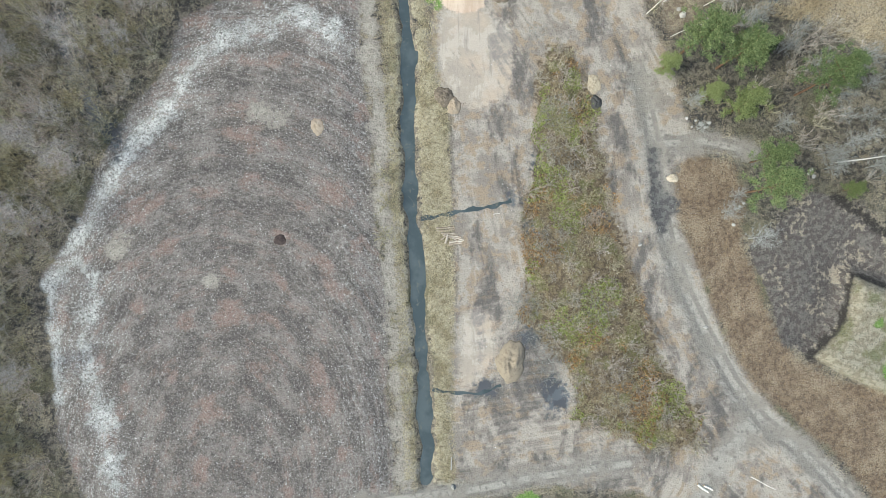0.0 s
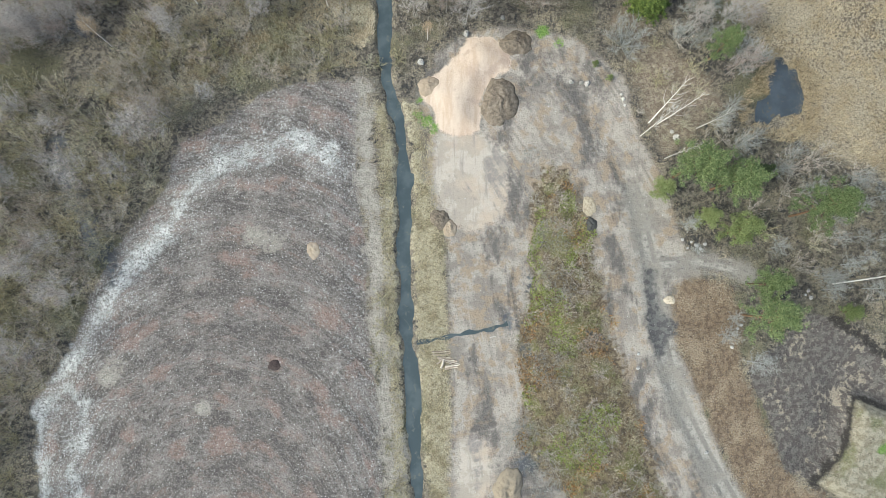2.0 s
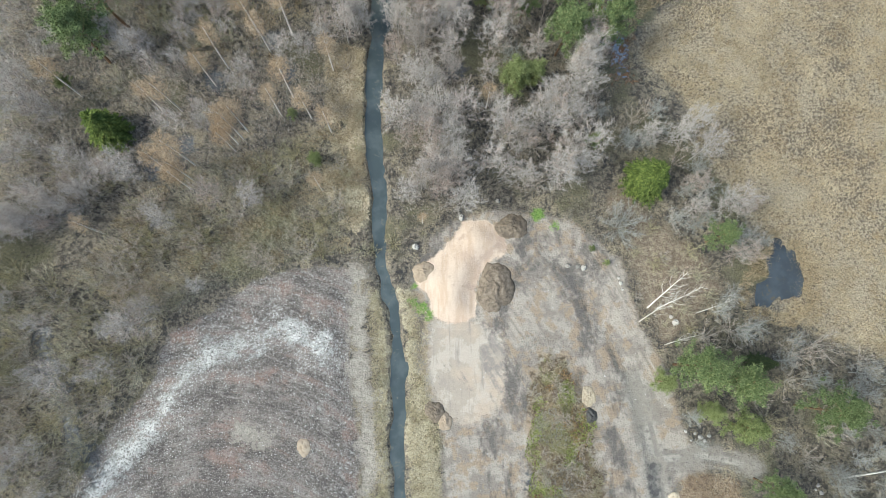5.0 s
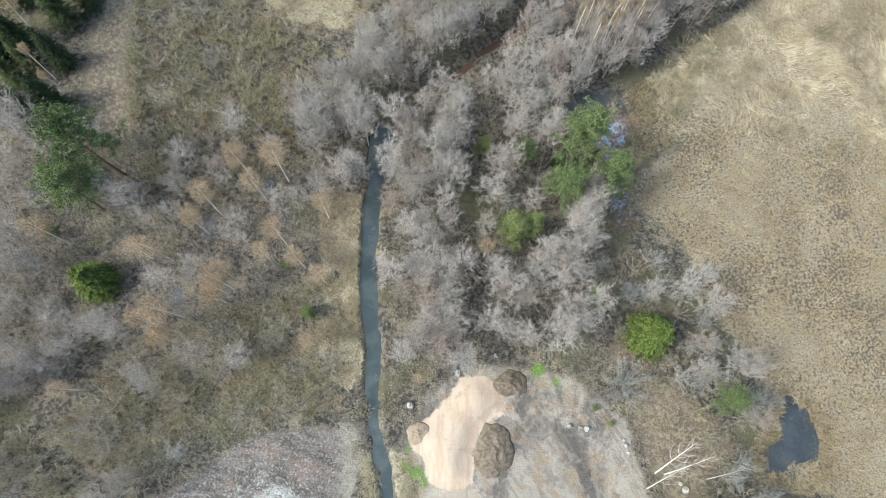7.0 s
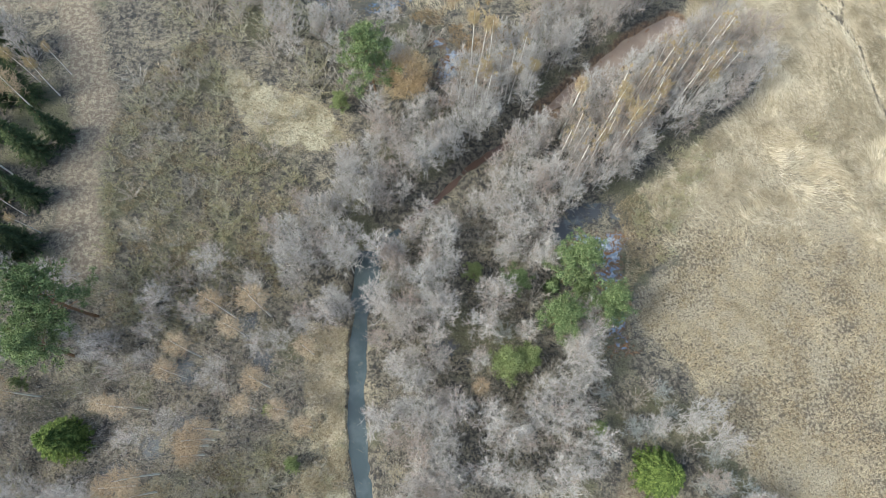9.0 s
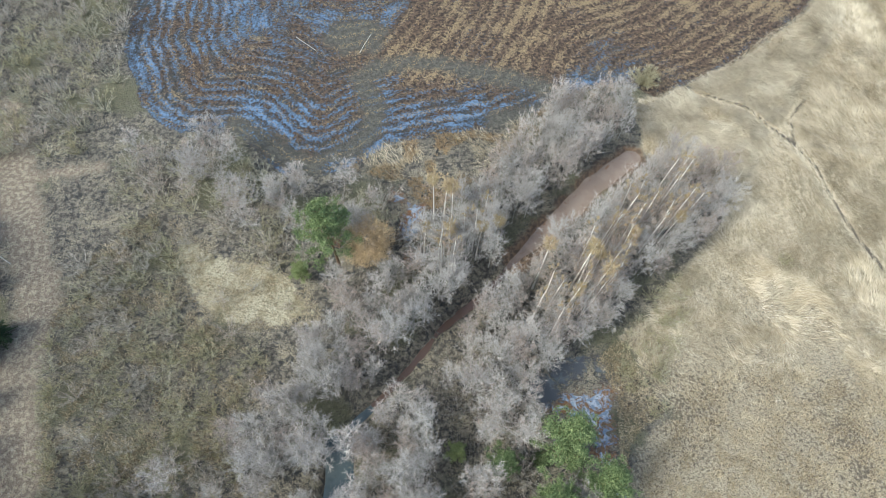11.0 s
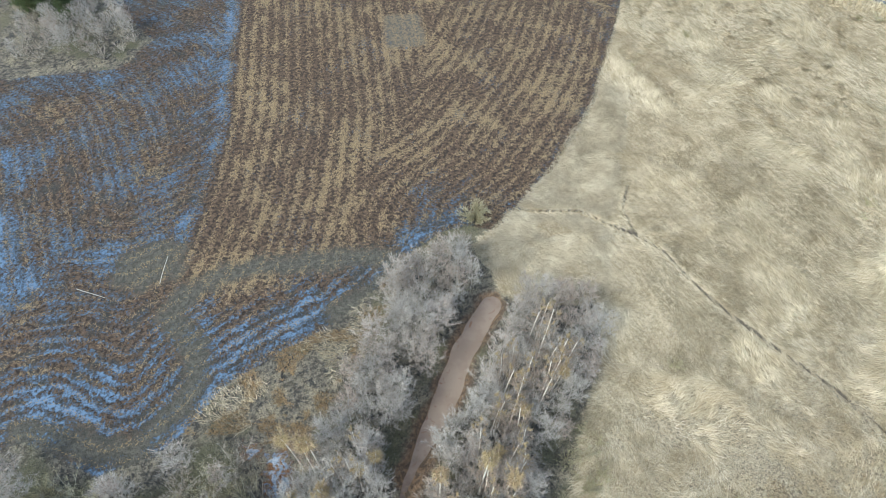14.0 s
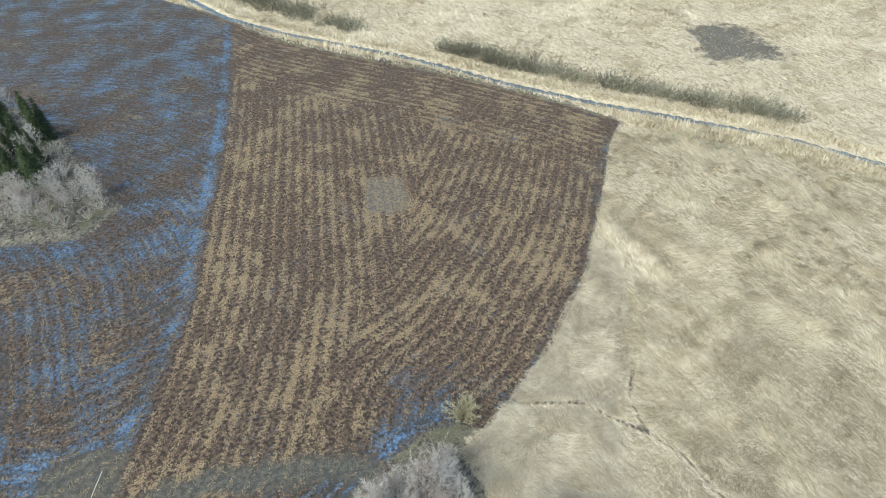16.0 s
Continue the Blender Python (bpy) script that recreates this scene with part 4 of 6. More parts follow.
def bare_tree(seed, tall, wide, limbs=19, shoots=8, twigs=15, low=0.24, upward=0.86, thick=0.12, twig_r=0.042):
    """Trunk with limbs, and a leafless crown of shoots and twigs."""
    wood, crown = Soup(), Soup()
    bend = seed.normal(0, 0.03 * tall, 2)
    spine = np.array([(bend[0] * k * k, bend[1] * k * k, tall * 0.86 * k) for k in np.linspace(0, 1, 6)])
    wood.add(*tube(spine, np.linspace(thick, 0.03, 6), 6))
    base, tip = [], []
    for i in range(limbs):
        k = low + (0.96 - low) * i / max(1, limbs - 1)
        foot = np.array([np.interp(k, np.linspace(0, 1, 6), spine[:, a]) for a in range(3)])
        az = 2.4 * i + seed.normal(0, 0.35)
        reach = wide * (1.05 - 0.62 * ((k - low) / (1 - low)) ** 1.5) * seed.uniform(0.75, 1.15)
        mid = foot + unit(az, upward * 0.75) * reach * 0.55
        end = mid + unit(az + seed.normal(0, 0.25), upward * 1.25) * reach * 0.65
        wood.add(*tube(np.stack([foot, mid, end]), [thick * 0.42, thick * 0.25, 0.015], 4))
        base += [foot, mid]
        tip += [mid, end]
    base.append(spine[-2]), tip.append(spine[-1] + [0, 0, tall * 0.08])
    base, tip = np.array(base), np.array(tip)
    p, q = fork(base, tip, shoots // 2, seed, wide * 0.42, 0.35, 0.55)
    crown.add(*spikes(p, q, 0.024, seed))
    p2, q2 = fork(p, q, twigs, seed, wide * 0.27, 0.25, 0.56)
    crown.add(*blades(p2, q2, np.full(len(p2), twig_r), seed))
    return wood, crown, (p, q)


def cloud(centre, radii, count, seed, length, width):
    """Catkins or needles all through a rounded crown, thickest towards its skin."""
    d = seed.normal(size=(count, 3))
    d /= np.linalg.norm(d, axis=1, keepdims=True)
    lumps = 1 + 0.22 * np.sin(5 * d[:, :1] + 3 * d[:, 2:]) * np.cos(4 * d[:, 1:2] + 2.0)
    p = np.asarray(centre) + d * np.asarray(radii) * lumps * seed.uniform(0.25, 1.0, (count, 1)) ** 0.6
    q = p + (0.7 * d + seed.normal(0, 0.6, d.shape)) * length * seed.uniform(0.5, 1.2, (count, 1))
    return blades(p, q, np.full(count, width), seed)


def birch_tree(seed, tall, golden=0.62, broad=0.18, low=0.45, top=None):
    """Slender white trunk with thin ascending twigs and golden catkins at the top."""
    wood, crown, leaf = Soup(), Soup(), Soup()
    bend = seed.normal(0, 0.035 * tall, 2)
    spine = np.array([(bend[0] * k * k, bend[1] * k * k, tall * k) for k in np.linspace(0, 1, 8)])
    wood.add(*tube(spine, np.linspace(0.16, 0.06, 8), 6))
    base, tip = [], []
    for i in range(15):
        k = low + (0.98 - low) * i / 14
        foot = np.array([np.interp(k, np.linspace(0, 1, 8), spine[:, a]) for a in range(3)])
        reach = tall * broad * (1.12 - (k - low) * 1.35) * seed.uniform(0.7, 1.2)
        base.append(foot), tip.append(foot + unit(2.4 * i + seed.normal(0, 0.4), 0.8) * reach)
    base, tip = np.array(base), np.array(tip)
    crown.add(*spikes(base, tip, 0.035, seed))
    p, q = fork(base, tip, 6, seed, 0.85, 0.0)
    crown.add(*spikes(p, q, 0.026, seed))
    p2, q2 = fork(p, q, 19, seed, 0.40, -0.3)
    keep = p2[:, 2] > tall * golden
    crown.add(*blades(p2[~keep][::2], q2[~keep][::2], np.full(len(p2[~keep][::2]), 0.04), seed))
    leaf.add(*blades(p2[keep], q2[keep], np.full(keep.sum(), 0.07), seed))
    if top:
        wide, deep, count = top
        leaf.add(*cloud(spine[-1] - [0, 0, deep * 0.75], (wide, wide, deep), count, seed, 0.42, 0.06))
    return wood, crown, leaf


def shrub(seed, tall, wide, stems=13, leafy=0, shoots=5):
    """Many stems from one foot, fanning outward, with fine shoots."""
    wood, leaf = Soup(), Soup()
    base, tip = [], []
    for i in range(stems):
        az, spread = 2.4 * i + seed.normal(0, 0.3), seed.uniform(0.1, 1.0)
        foot = np.array([math.cos(az), math.sin(az), 0]) * 0.15 * wide * spread
        mid = foot + unit(az, 1.35 - 0.75 * spread) * tall * 0.55
        end = mid + unit(az, 1.25 - 0.7 * spread) * tall * 0.5
        base += [foot, mid]
        tip += [mid, end]
    base, tip = np.array(base), np.array(tip)
    wood.add(*spikes(base, tip, 0.05, seed))
    p, q = fork(base, tip, shoots, seed, wide * 0.42, 0.3)
    wood.add(*spikes(p, q, 0.022, seed))
    p2, q2 = fork(p, q, 8, seed, wide * 0.24, 0.2, 0.58)
    wood.add(*blades(p2, q2, np.full(len(p2), 0.045), seed))
    if leafy:
        p3, q3 = fork(p, q, leafy, seed, 0.28, 0.2)
        leaf.add(*blades(p3, q3, np.full(len(p3), 0.13), seed))
    return wood, leaf


def pine_tree(seed, tall, wide, low=0.35):
    """Bare lower trunk, whorled limbs, and tufts of needles in rounded clumps."""
    wood, crown = Soup(), Soup()
    spine = np.array([(0.02 * tall * math.sin(3 * k), 0.015 * tall * math.sin(4 * k + 1), tall * 0.97 * k) for k in np.linspace(0, 1, 7)])
    wood.add(*tube(spine, np.linspace(0.2, 0.04, 7), 7))
    hubs = []
    for i in range(32):
        k = low + (0.97 - low) * (i / 31) ** 0.8
        foot = np.array([np.interp(k, np.linspace(0, 1, 7), spine[:, a]) for a in range(3)])
        reach = wide * (1.0 - 0.75 * ((k - low) / (1 - low)) ** 1.7) * seed.uniform(0.6, 1.15)
        az = 2.4 * i + seed.normal(0, 0.3)
        end = foot + unit(az, 0.25 + 0.35 * k) * reach
        wood.add(*tube(np.stack([foot, (foot + end) / 2 + [0, 0, -0.05 * reach], end]), [0.06, 0.035, 0.012], 4))
        for s in np.linspace(0.42, 1.0, 6):
            hubs.append(foot + (end - foot) * s + seed.normal(0, 0.15 * wide * s, 3) * [1, 1, 0.5] + [0, 0, 0.12])
    hubs = np.array(hubs)
    n = 48
    p = np.repeat(hubs, n, 0) + seed.normal(0, 0.24, (len(hubs) * n, 3)) * [1, 1, 0.6]
    d = seed.normal(0, 1, p.shape) + [0, 0, 0.55]
    d /= np.linalg.norm(d, axis=1, keepdims=True)
    crown.add(*blades(p, p + d * seed.uniform(0.22, 0.45, (len(p), 1)), np.full(len(p), 0.13), seed))
    return wood, crown


def spruce_tree(seed, tall, wide, tiers=15, boughs=11):
    """Tiers of drooping boughs, each fringed with needle sprays."""
    wood, crown = Soup(), Soup()
    wood.add(*tube([(0, 0, 0), (0, 0, tall * 0.5), (0, 0, tall * 0.99)], [0.22, 0.13, 0.02], 6))
    p, q = [], []
    for tier in range(tiers):
        k = 0.10 + 0.88 * tier / (tiers - 1)
        reach, count = wide * (1.02 - k) ** (0.85 if boughs < 12 else 0.55), boughs if k < 0.7 else boughs - 4
        for i in range(count):
            az = 2 * np.pi * (i + 0.5 * (tier % 2)) / count + seed.normal(0, 0.12)
            r = reach * seed.uniform(0.62, 1.2)
            foot, out = np.array([0, 0, tall * k]), unit(az, -0.12 - 0.22 * (1 - k) + 0.5 * (k > 0.9))
            side = np.array([-math.sin(az), math.cos(az), 0])
            wood.add(*spikes(foot[None], (foot + out * r)[None], 0.035, seed))
            for s in np.linspace(0.25, 1.0, 8):
                b = foot + out * r * s
                for sign in (-1, 1, 0):
                    reach_side = 0.24 * r * (1.15 - s) + 0.22
                    p.append(b)
                    q.append(b + (side * sign * reach_side + out * (0.32 + 0.2 * (sign == 0)) + [0, 0, -0.05 + 0.08 * seed.normal()]))
    p, q = np.array(p), np.array(q)
    crown.add(*blades(p, q, np.full(len(p), 0.24), seed, True))
    p, q = p[::2], q[::2]
    jitter = seed.normal(0, 0.10, p.shape)
    crown.add(*blades(p + jitter, q + jitter + [0, 0, 0.12], np.full(len(p), 0.2), seed))
    return wood, crown


def kit(name, label, category, parts, group):
    """The first of a kind of plant, kept at its own place until it is copied: name, label, meshes of its parts."""
    return dict(name=name, label=label, category=category, parts=parts, group=group, first=None)


def plant(k, x, y, turn, size, lean=0.0):
    m = at(x, y, turn, size, lean=lean)
    if k["first"] is None:
        k["first"] = ob = thing(k["name"], k["label"], k["category"], m, k["group"])
        for name, mesh, label in k["parts"]:
            tagged(part(name, mesh, ob, label), kind="" if name == "trunk" else "stuff")
        return ob
    ob = copy_thing(k["first"], m)
    return ob


def seeded(n):
    return np.random.default_rng(n)


ALDER_SOUPS = [bare_tree(seeded(20 + i), 12.0 + 0.8 * i, 3.05 + 0.2 * i) for i in range(5)]
ALDERS = [kit("alder_tree", "leafless grey alder with a dense twiggy crown", "tree", [("trunk", w.mesh("trunk", BARK), "grey bark"), ("crown", c.mesh("crown", ALDER_TWIG), "bare grey-brown twigs")], "alders of the wet wood") for w, c, _ in ALDER_SOUPS]
BIRCHES = []
for i in range(4):
    w, c, l = birch_tree(seeded(40 + i), 12.5 + 0.9 * i, (0.96, 0.97, 0.97, 0.98)[i], top=((0.95, 1.5, 900), None, (0.8, 1.3, 750), None)[i])
    BIRCHES.append(kit("birch_tree", "slender white-trunked birch with golden catkins", "tree", [("trunk", w.mesh("trunk", WHITE_BARK), "white bark with dark bands"), ("crown", c.mesh("crown", BIRCH_TWIG), "reddish-brown twigs"), ("foliage", l.mesh("foliage", CATKIN), "golden catkins")], "birches"))
RUSSETS = []
for i in range(3):
    w, c, l = birch_tree(seeded(50 + i), 12.0 + 0.8 * i, 0.90, 0.22, 0.50, (1.9, 2.6, 1150))
    RUSSETS.append(kit("russet_birch", "white-trunked birch with a soft russet-tan crown", "tree", [("trunk", w.mesh("trunk", WHITE_BARK), "white bark with dark bands"), ("crown", c.mesh("crown", RUSSET_TWIG), "russet twigs"), ("foliage", l.mesh("foliage", RUSSET_TWIG), "tan catkins")], "birches"))
WILLOWS, WILLOW_SOUPS = [], []
for i in range(4):
    w, l = shrub(seeded(60 + i), 3.0 + 0.4 * i, 2.1 + 0.2 * i, 13, 3)
    WILLOW_SOUPS.append((w, l))
    WILLOWS.append(kit("willow_shrub", "olive-grey willow shrub just coming into bud", "shrub", [("crown", w.mesh("crown", WILLOW_TWIG), ""), ("foliage", l.mesh("foliage", BUD), "olive-yellow buds")], "willow shrubs"))
GREY_SHRUBS, GREY_SOUPS = [], []
for i in range(3):
    w, l = shrub(seeded(70 + i), 3.8 + 0.5 * i, 2.4 + 0.2 * i, 14)
    GREY_SOUPS.append(w)
    GREY_SHRUBS.append(kit("bare_shrub", "leafless grey shrub with fanning stems", "shrub", [("crown", w.mesh("crown", BRUSH_TWIG), "")], "bare shrubs"))
PALE_TREES = []
for i in range(2):
    w, c, _ = bare_tree(seeded(80 + i), 7.0 + i, 3.0, 18, 8, 8, 0.22, 0.6, 0.12, 0.04)
    PALE_TREES.append(kit("pale_tree", "leafless tree with pale lichen-grey branches", "tree", [("trunk", w.mesh("trunk", PALE_TWIG), "pale grey limbs"), ("crown", c.mesh("crown", PALE_TWIG), "pale bare twigs")], "pale bare trees"))
w, l = shrub(seeded(85), 3.6, 3.0, 26)
PALE_BUSH = kit("pale_bush", "round silvery leafless bush beside bare ground", "shrub", [("crown", w.mesh("crown", PALE_TWIG), "")], "pale bare trees")
PINES, LIMES, SPRUCES = [], [], []
for i in range(3):
    w, c = pine_tree(seeded(90 + i), 13.0 + i, 3.8 + 0.3 * i)
    PINES.append(kit("pine_tree", "green pine with rounded needle clumps", "tree", [("trunk", w.mesh("trunk", PINE_BARK), "reddish bark"), ("crown", c.mesh("crown", PINE_NEEDLE), "green needles")], "pines"))
    w, c = pine_tree(seeded(95 + i), 8.0 + i, 2.7 + 0.3 * i, 0.15)
    LIMES.append(kit("young_pine", "young light-green pine with a loose crown", "tree", [("trunk", w.mesh("trunk", PINE_BARK), "reddish bark"), ("crown", c.mesh("crown", LIME_NEEDLE), "light green needles")], "young pines"))
    w, c = spruce_tree(seeded(110 + i), 13.0 + 1.5 * i, 3.6 + 0.2 * i)
    SPRUCES.append(kit("spruce_tree", "dark green spruce with drooping tiers of boughs", "tree", [("trunk", w.mesh("trunk", PINE_BARK), "brown bark"), ("crown", c.mesh("crown", SPRUCE_NEEDLE), "dark green boughs")], "spruces"))


GOLDEN_AT = (2.4, 140.6)
PINE_AT = [(44.6, 37.0, 1.2), (51.2, 34.7, 0.95), (65.0, 30.3, 1.1), (56.7, 18.2, 0.85), (55.2, 12.9, 0.98), (51.7, 58.8, 0.9), (29.4, 102.7, 1.15), (26.1, 94.2, 1.0), (34.1, 95.9, 1.0), (19.7, 101.1, 0.9), (-4.3, 141.9, 1.3), (-53.3, 99.6, 1.35), (-56.0, 92.5, 1.1), (-62.1, 97.2, 0.7)]
LIME_AT = [(41.3, 34.4, 0.7), (53.6, 27.3, 1.0), (17.6, 87.5, 1.2), (20.9, 88.3, 0.85), (13.1, 104.4, 0.9), (-22.3, 82.2, 0.5), (-17.7, 73.5, 0.45), (-10.9, 139.8, 0.6), (73.4, 13.2, 0.8), (48.5, 29.5, 0.7), (32.0, 77.0, 0.5), (33.5, 55.0, 0.3), (31.0, 57.5, 0.3), (-63.0, 88.0, 0.7)]
BIRCH_AT = [(-34.5, 91.6, 1.0), (-36.6, 88.1, 0.95), (-22.5, 86.0, 1.0), (-24.5, 82.4, 0.85), (-19.1, 81.9, 0.95), (-15.3, 91.2, 0.9), (-30.5, 79.4, 1.05), (-31.2, 77.9, 1.0), (-32.1, 77.0, 0.95), (-32.5, 75.6, 0.9), (-39.5, 73.0, 1.05), (-43.2, 71.4, 1.0), (-39.7, 70.3, 1.0), (-39.9, 68.6, 0.95), (-42.5, 83.2, 0.9), (-54.6, 60.7, 0.8), (-15.4, 79.2, 0.9), (-16.8, 68.3, 0.7), (-60.5, 86.0, 1.0), (-68.1, 138.6, 1.1), (-71.6, 126.6, 1.15), (-23.0, 98.3, 1.15), (-27.1, 95.0, 1.0), (-29.2, 98.3, 1.0), (12.8, 83.9, 0.8), (1.0, 62.3, 0.45), (-46.0, 83.5, 0.8)]
ROUND_AT = [(-54.3, 78.8, 1.0), (40.8, 69.5, 1.1)]
SPRUCE_AT = [(58.2, 37.4, 0.62), (-60.5, 99.4, 0.65), (32.5, 101.0, 0.6), (27.0, 101.5, 0.55)]


def scatter(area, gap, seed, jitter=0.42):
    """Places in an area on a jittered grid, off the water."""
    xs, ys = [p[0] for p in area], [p[1] for p in area]
    u, v = np.meshgrid(np.arange(min(xs), max(xs), gap), np.arange(min(ys), max(ys), gap * 0.87))
    u = u + (np.arange(u.shape[0])[:, None] % 2) * gap * 0.5
    u, v = u.ravel() + seed.normal(0, jitter * gap * 0.6, u.size), v.ravel() + seed.normal(0, jitter * gap * 0.6, v.size)
    dry = (off_area(u, v, area) < 0) & (off_line(u, v, DITCH) > 2.2) & (off_line(u, v, CANAL) > 1.0 + 2.7 * ease(28, 46, u))
    for x, y, size in PINE_AT + LIME_AT + SPRUCE_AT + [(x, y, 1.3) for x, y, _ in BIRCH_AT] + [(x + dx, y, 2.4) for x, y, _ in ROUND_AT for dx in (0.0, 5.0 if x < 0 else 0.0)] + [(*GOLDEN_AT, 1.2)]:
        dry &= np.hypot(u - x, v - y) > 1.5 + 2.2 * size
    return np.stack([u[dry], v[dry]], 1)


STRIP = [(-3.3, 63.2), (-3.2, 73.8), (-3.1, 86.1), (-4.3, 98.5), (-3.6, 106.7), (-0.8, 112.1), (6.1, 116.4), (10.0, 111.0), (8.9, 99.7), (7.0, 89.9), (9.6, 79.0), (9.4, 68.8), (8.2, 65.0)]
DITCH_WEST = [(-22.3, 111.8), (-14.8, 118.3), (-6.8, 113.3), (-8.9, 97.5), (-11.5, 94.5), (-18.8, 92.5), (-21.2, 99.3)]
CANAL_WEST = [(-14, 115), (-5.1, 113.5), (2, 119.5), (13, 129.5), (24.8, 137.8), (37, 148.8), (49.8, 158.2), (59.9, 164.2), (62.3, 171.1), (56.6, 175.0), (43.4, 169.8), (32.1, 160.5), (23.2, 153.4), (14.4, 145.1), (8.5, 138.3), (-1.3, 131.3), (-11.4, 125.6)]
CANAL_EAST = [(13.5, 121.1), (21.6, 127.9), (30.6, 134.6), (42.1, 143.2), (56.0, 152.6), (64.6, 157.1), (75.4, 151.2), (72.7, 141.6), (58.3, 131.9), (49.0, 124.7), (38.8, 119.5), (29.7, 114.6), (22.1, 114.3), (18.3, 119.3)]
EAST_WOOD = [(12.1, 102.5), (13.2, 110.0), (10.4, 118.2), (14.6, 123.0), (22.7, 115.1), (28.4, 110.3), (29.8, 102.7), (36.1, 95.5), (36.2, 86.7), (32.6, 79.3), (31.4, 72.5), (27.5, 68.5), (20.8, 68.6), (12.2, 69.9), (11.8, 82.9)]
EAST_BELT = [(36.2, 81.5), (43.9, 84.4), (49.0, 77.1), (52.0, 71.5), (57.8, 65.0), (62.2, 58.3), (56.2, 53.6), (47.8, 58.9), (44.4, 64.3), (40.7, 72.4), (35.5, 74.2)]
NORTH_BAND = [(-49.2, 169.0), (-40.8, 174.1), (-22.4, 170.5), (-17.7, 162.9), (-8, 158), (0.1, 158.4), (7.6, 155.2), (7.8, 142.8), (-1.4, 133.4), (-8.5, 136.2), (-21.8, 146.7), (-26.2, 151.3), (-34.8, 157.9), (-46.3, 163.8)]
NORTH_WEST = [(-56.2, 137.5), (-49, 152), (-40, 158), (-34.5, 144.7), (-30, 133), (-18.0, 128.0), (-17.9, 119.8), (-23.4, 113.5), (-21.4, 103.0), (-24.6, 93.2), (-51.6, 96.3), (-54.7, 121.6)]
WEST_WOOD = [(-72, 60), (-66.3, 60.1), (-58.5, 62.1), (-44.6, 72.4), (-29.8, 74.4), (-13.9, 84.7), (-11.3, 94.2), (-21.5, 98), (-24, 106.5), (-52, 106), (-75, 112.8)]
WEST_BRUSH = [(-50.9, 65.8), (-39.0, 72.7), (-28.7, 75.7), (-14.1, 80.8), (-12.5, 66.7), (-11.7, 57.5), (-22.0, 56.2), (-33.1, 52.4), (-40.2, 48.7), (-47.1, 46.1), (-58.8, 53.5), (-54.8, 59.1)]
WEST_EDGE = [(-78, 56), (-60, 52), (-52.3, 49.5), (-42, 47), (-47.8, 34.5), (-53.8, 24), (-56.8, 18.6), (-59.3, 11.0), (-62.9, 3.5), (-67.5, -2.0), (-65.5, -11.2), (-64.4, -29.5), (-60, -42), (-78, -44)]
EAST_TREES = [(42, 37), (52, 50), (62, 44), (80, 36), (88, 30), (88, 14), (76, 11.5), (66, 17), (53.8, 23.6), (47, 29)]
FAR_SPRUCES = [(-14, 362), (-3.6, 358), (6.6, 339.9), (13.0, 318), (14, 303), (6, 298), (-8, 304), (-14, 330)]
FAR_GREY = [(-9, 302), (8.9, 300), (20.6, 287.6), (18.7, 275.1), (3.1, 279.2), (-12, 286)]
NW_SPRUCES = [(-84, 160), (-72, 158), (-64, 148), (-64, 134), (-65, 122), (-66, 108), (-75, 103), (-80, 110)]

pick = seeded(5)


alder_rest, willow_rest, brush_rest = Soup(), Soup(), Soup()


def fill(area, gap, choices, sizes=(0.8, 1.15), joined=False):
    for x, y in scatter(area, gap, pick):
        k = choices[pick.integers(len(choices))]
        turn, size = pick.uniform(0, 360), pick.uniform(*sizes)
        if joined and k in ALDERS:
            alder_rest.moved(ALDER_SOUPS[ALDERS.index(k)][1], at(x, y, turn, size))
        elif joined and k in WILLOWS:
            willow_rest.moved(WILLOW_SOUPS[WILLOWS.index(k)][0], at(x, y, turn, size))
        elif joined and k in GREY_SHRUBS:
            brush_rest.moved(GREY_SOUPS[GREY_SHRUBS.index(k)], at(x, y, turn, size))
        else:
            plant(k, x, y, turn, size)


A, B, W, G = ALDERS, BIRCHES, WILLOWS, GREY_SHRUBS
fill(STRIP, 3.7, A, (0.85, 1.1))
fill(DITCH_WEST, 3.7, A, (0.8, 1.05))
fill(CANAL_WEST, 3.5, A, (0.75, 1.08))
fill(CANAL_EAST, 3.5, A, (0.7, 1.0))
fill(EAST_WOOD, 4.0, A + A + G + [PALE_TREES[0]], (0.75, 1.1), True)
fill(EAST_BELT, 2.9, PALE_TREES + A[:2] + G, (0.7, 1.0))
fill(NORTH_BAND, 3.5, G + W + A[:3], (0.75, 1.15), True)
fill(NORTH_WEST, 3.3, G + W + W, (0.5, 1.05))
fill(WEST_WOOD, 3.7, A + A + G + G + W[:2], (0.6, 1.0), True)
fill(WEST_BRUSH, 3.3, G + G + W + W + A[:1], (0.5, 1.2))
fill(WEST_EDGE, 3.5, W + W + W + G + G + A[:2], (0.65, 1.15), True)
fill(EAST_TREES, 4.3, PALE_TREES + PALE_TREES + G[:2] + W[:1], (0.65, 1.05), True)
fill([(-77, 53), (-62, 60.5), (-46, 74.5), (-43.5, 77.5), (-48, 80), (-63, 68), (-77, 60)], 2.6, A, (0.55, 0.75), True)
fill(CLEARING, 4.2, G + W, (0.4, 0.75))
fill(FAR_SPRUCES, 4.6, SPRUCES + A[:1] + G, (0.7, 1.05))
fill(FAR_GREY, 4.0, A[:2] + G, (0.6, 0.9), True)
fill(NW_SPRUCES, 5.2, SPRUCES + SPRUCES + A[:1] + B[:1], (0.75, 1.1))
fill([(-92, 173), (-54, 173.5), (-50, 200), (-54, 245), (-92, 245)], 4.6, G + W, (0.7, 1.1), True)
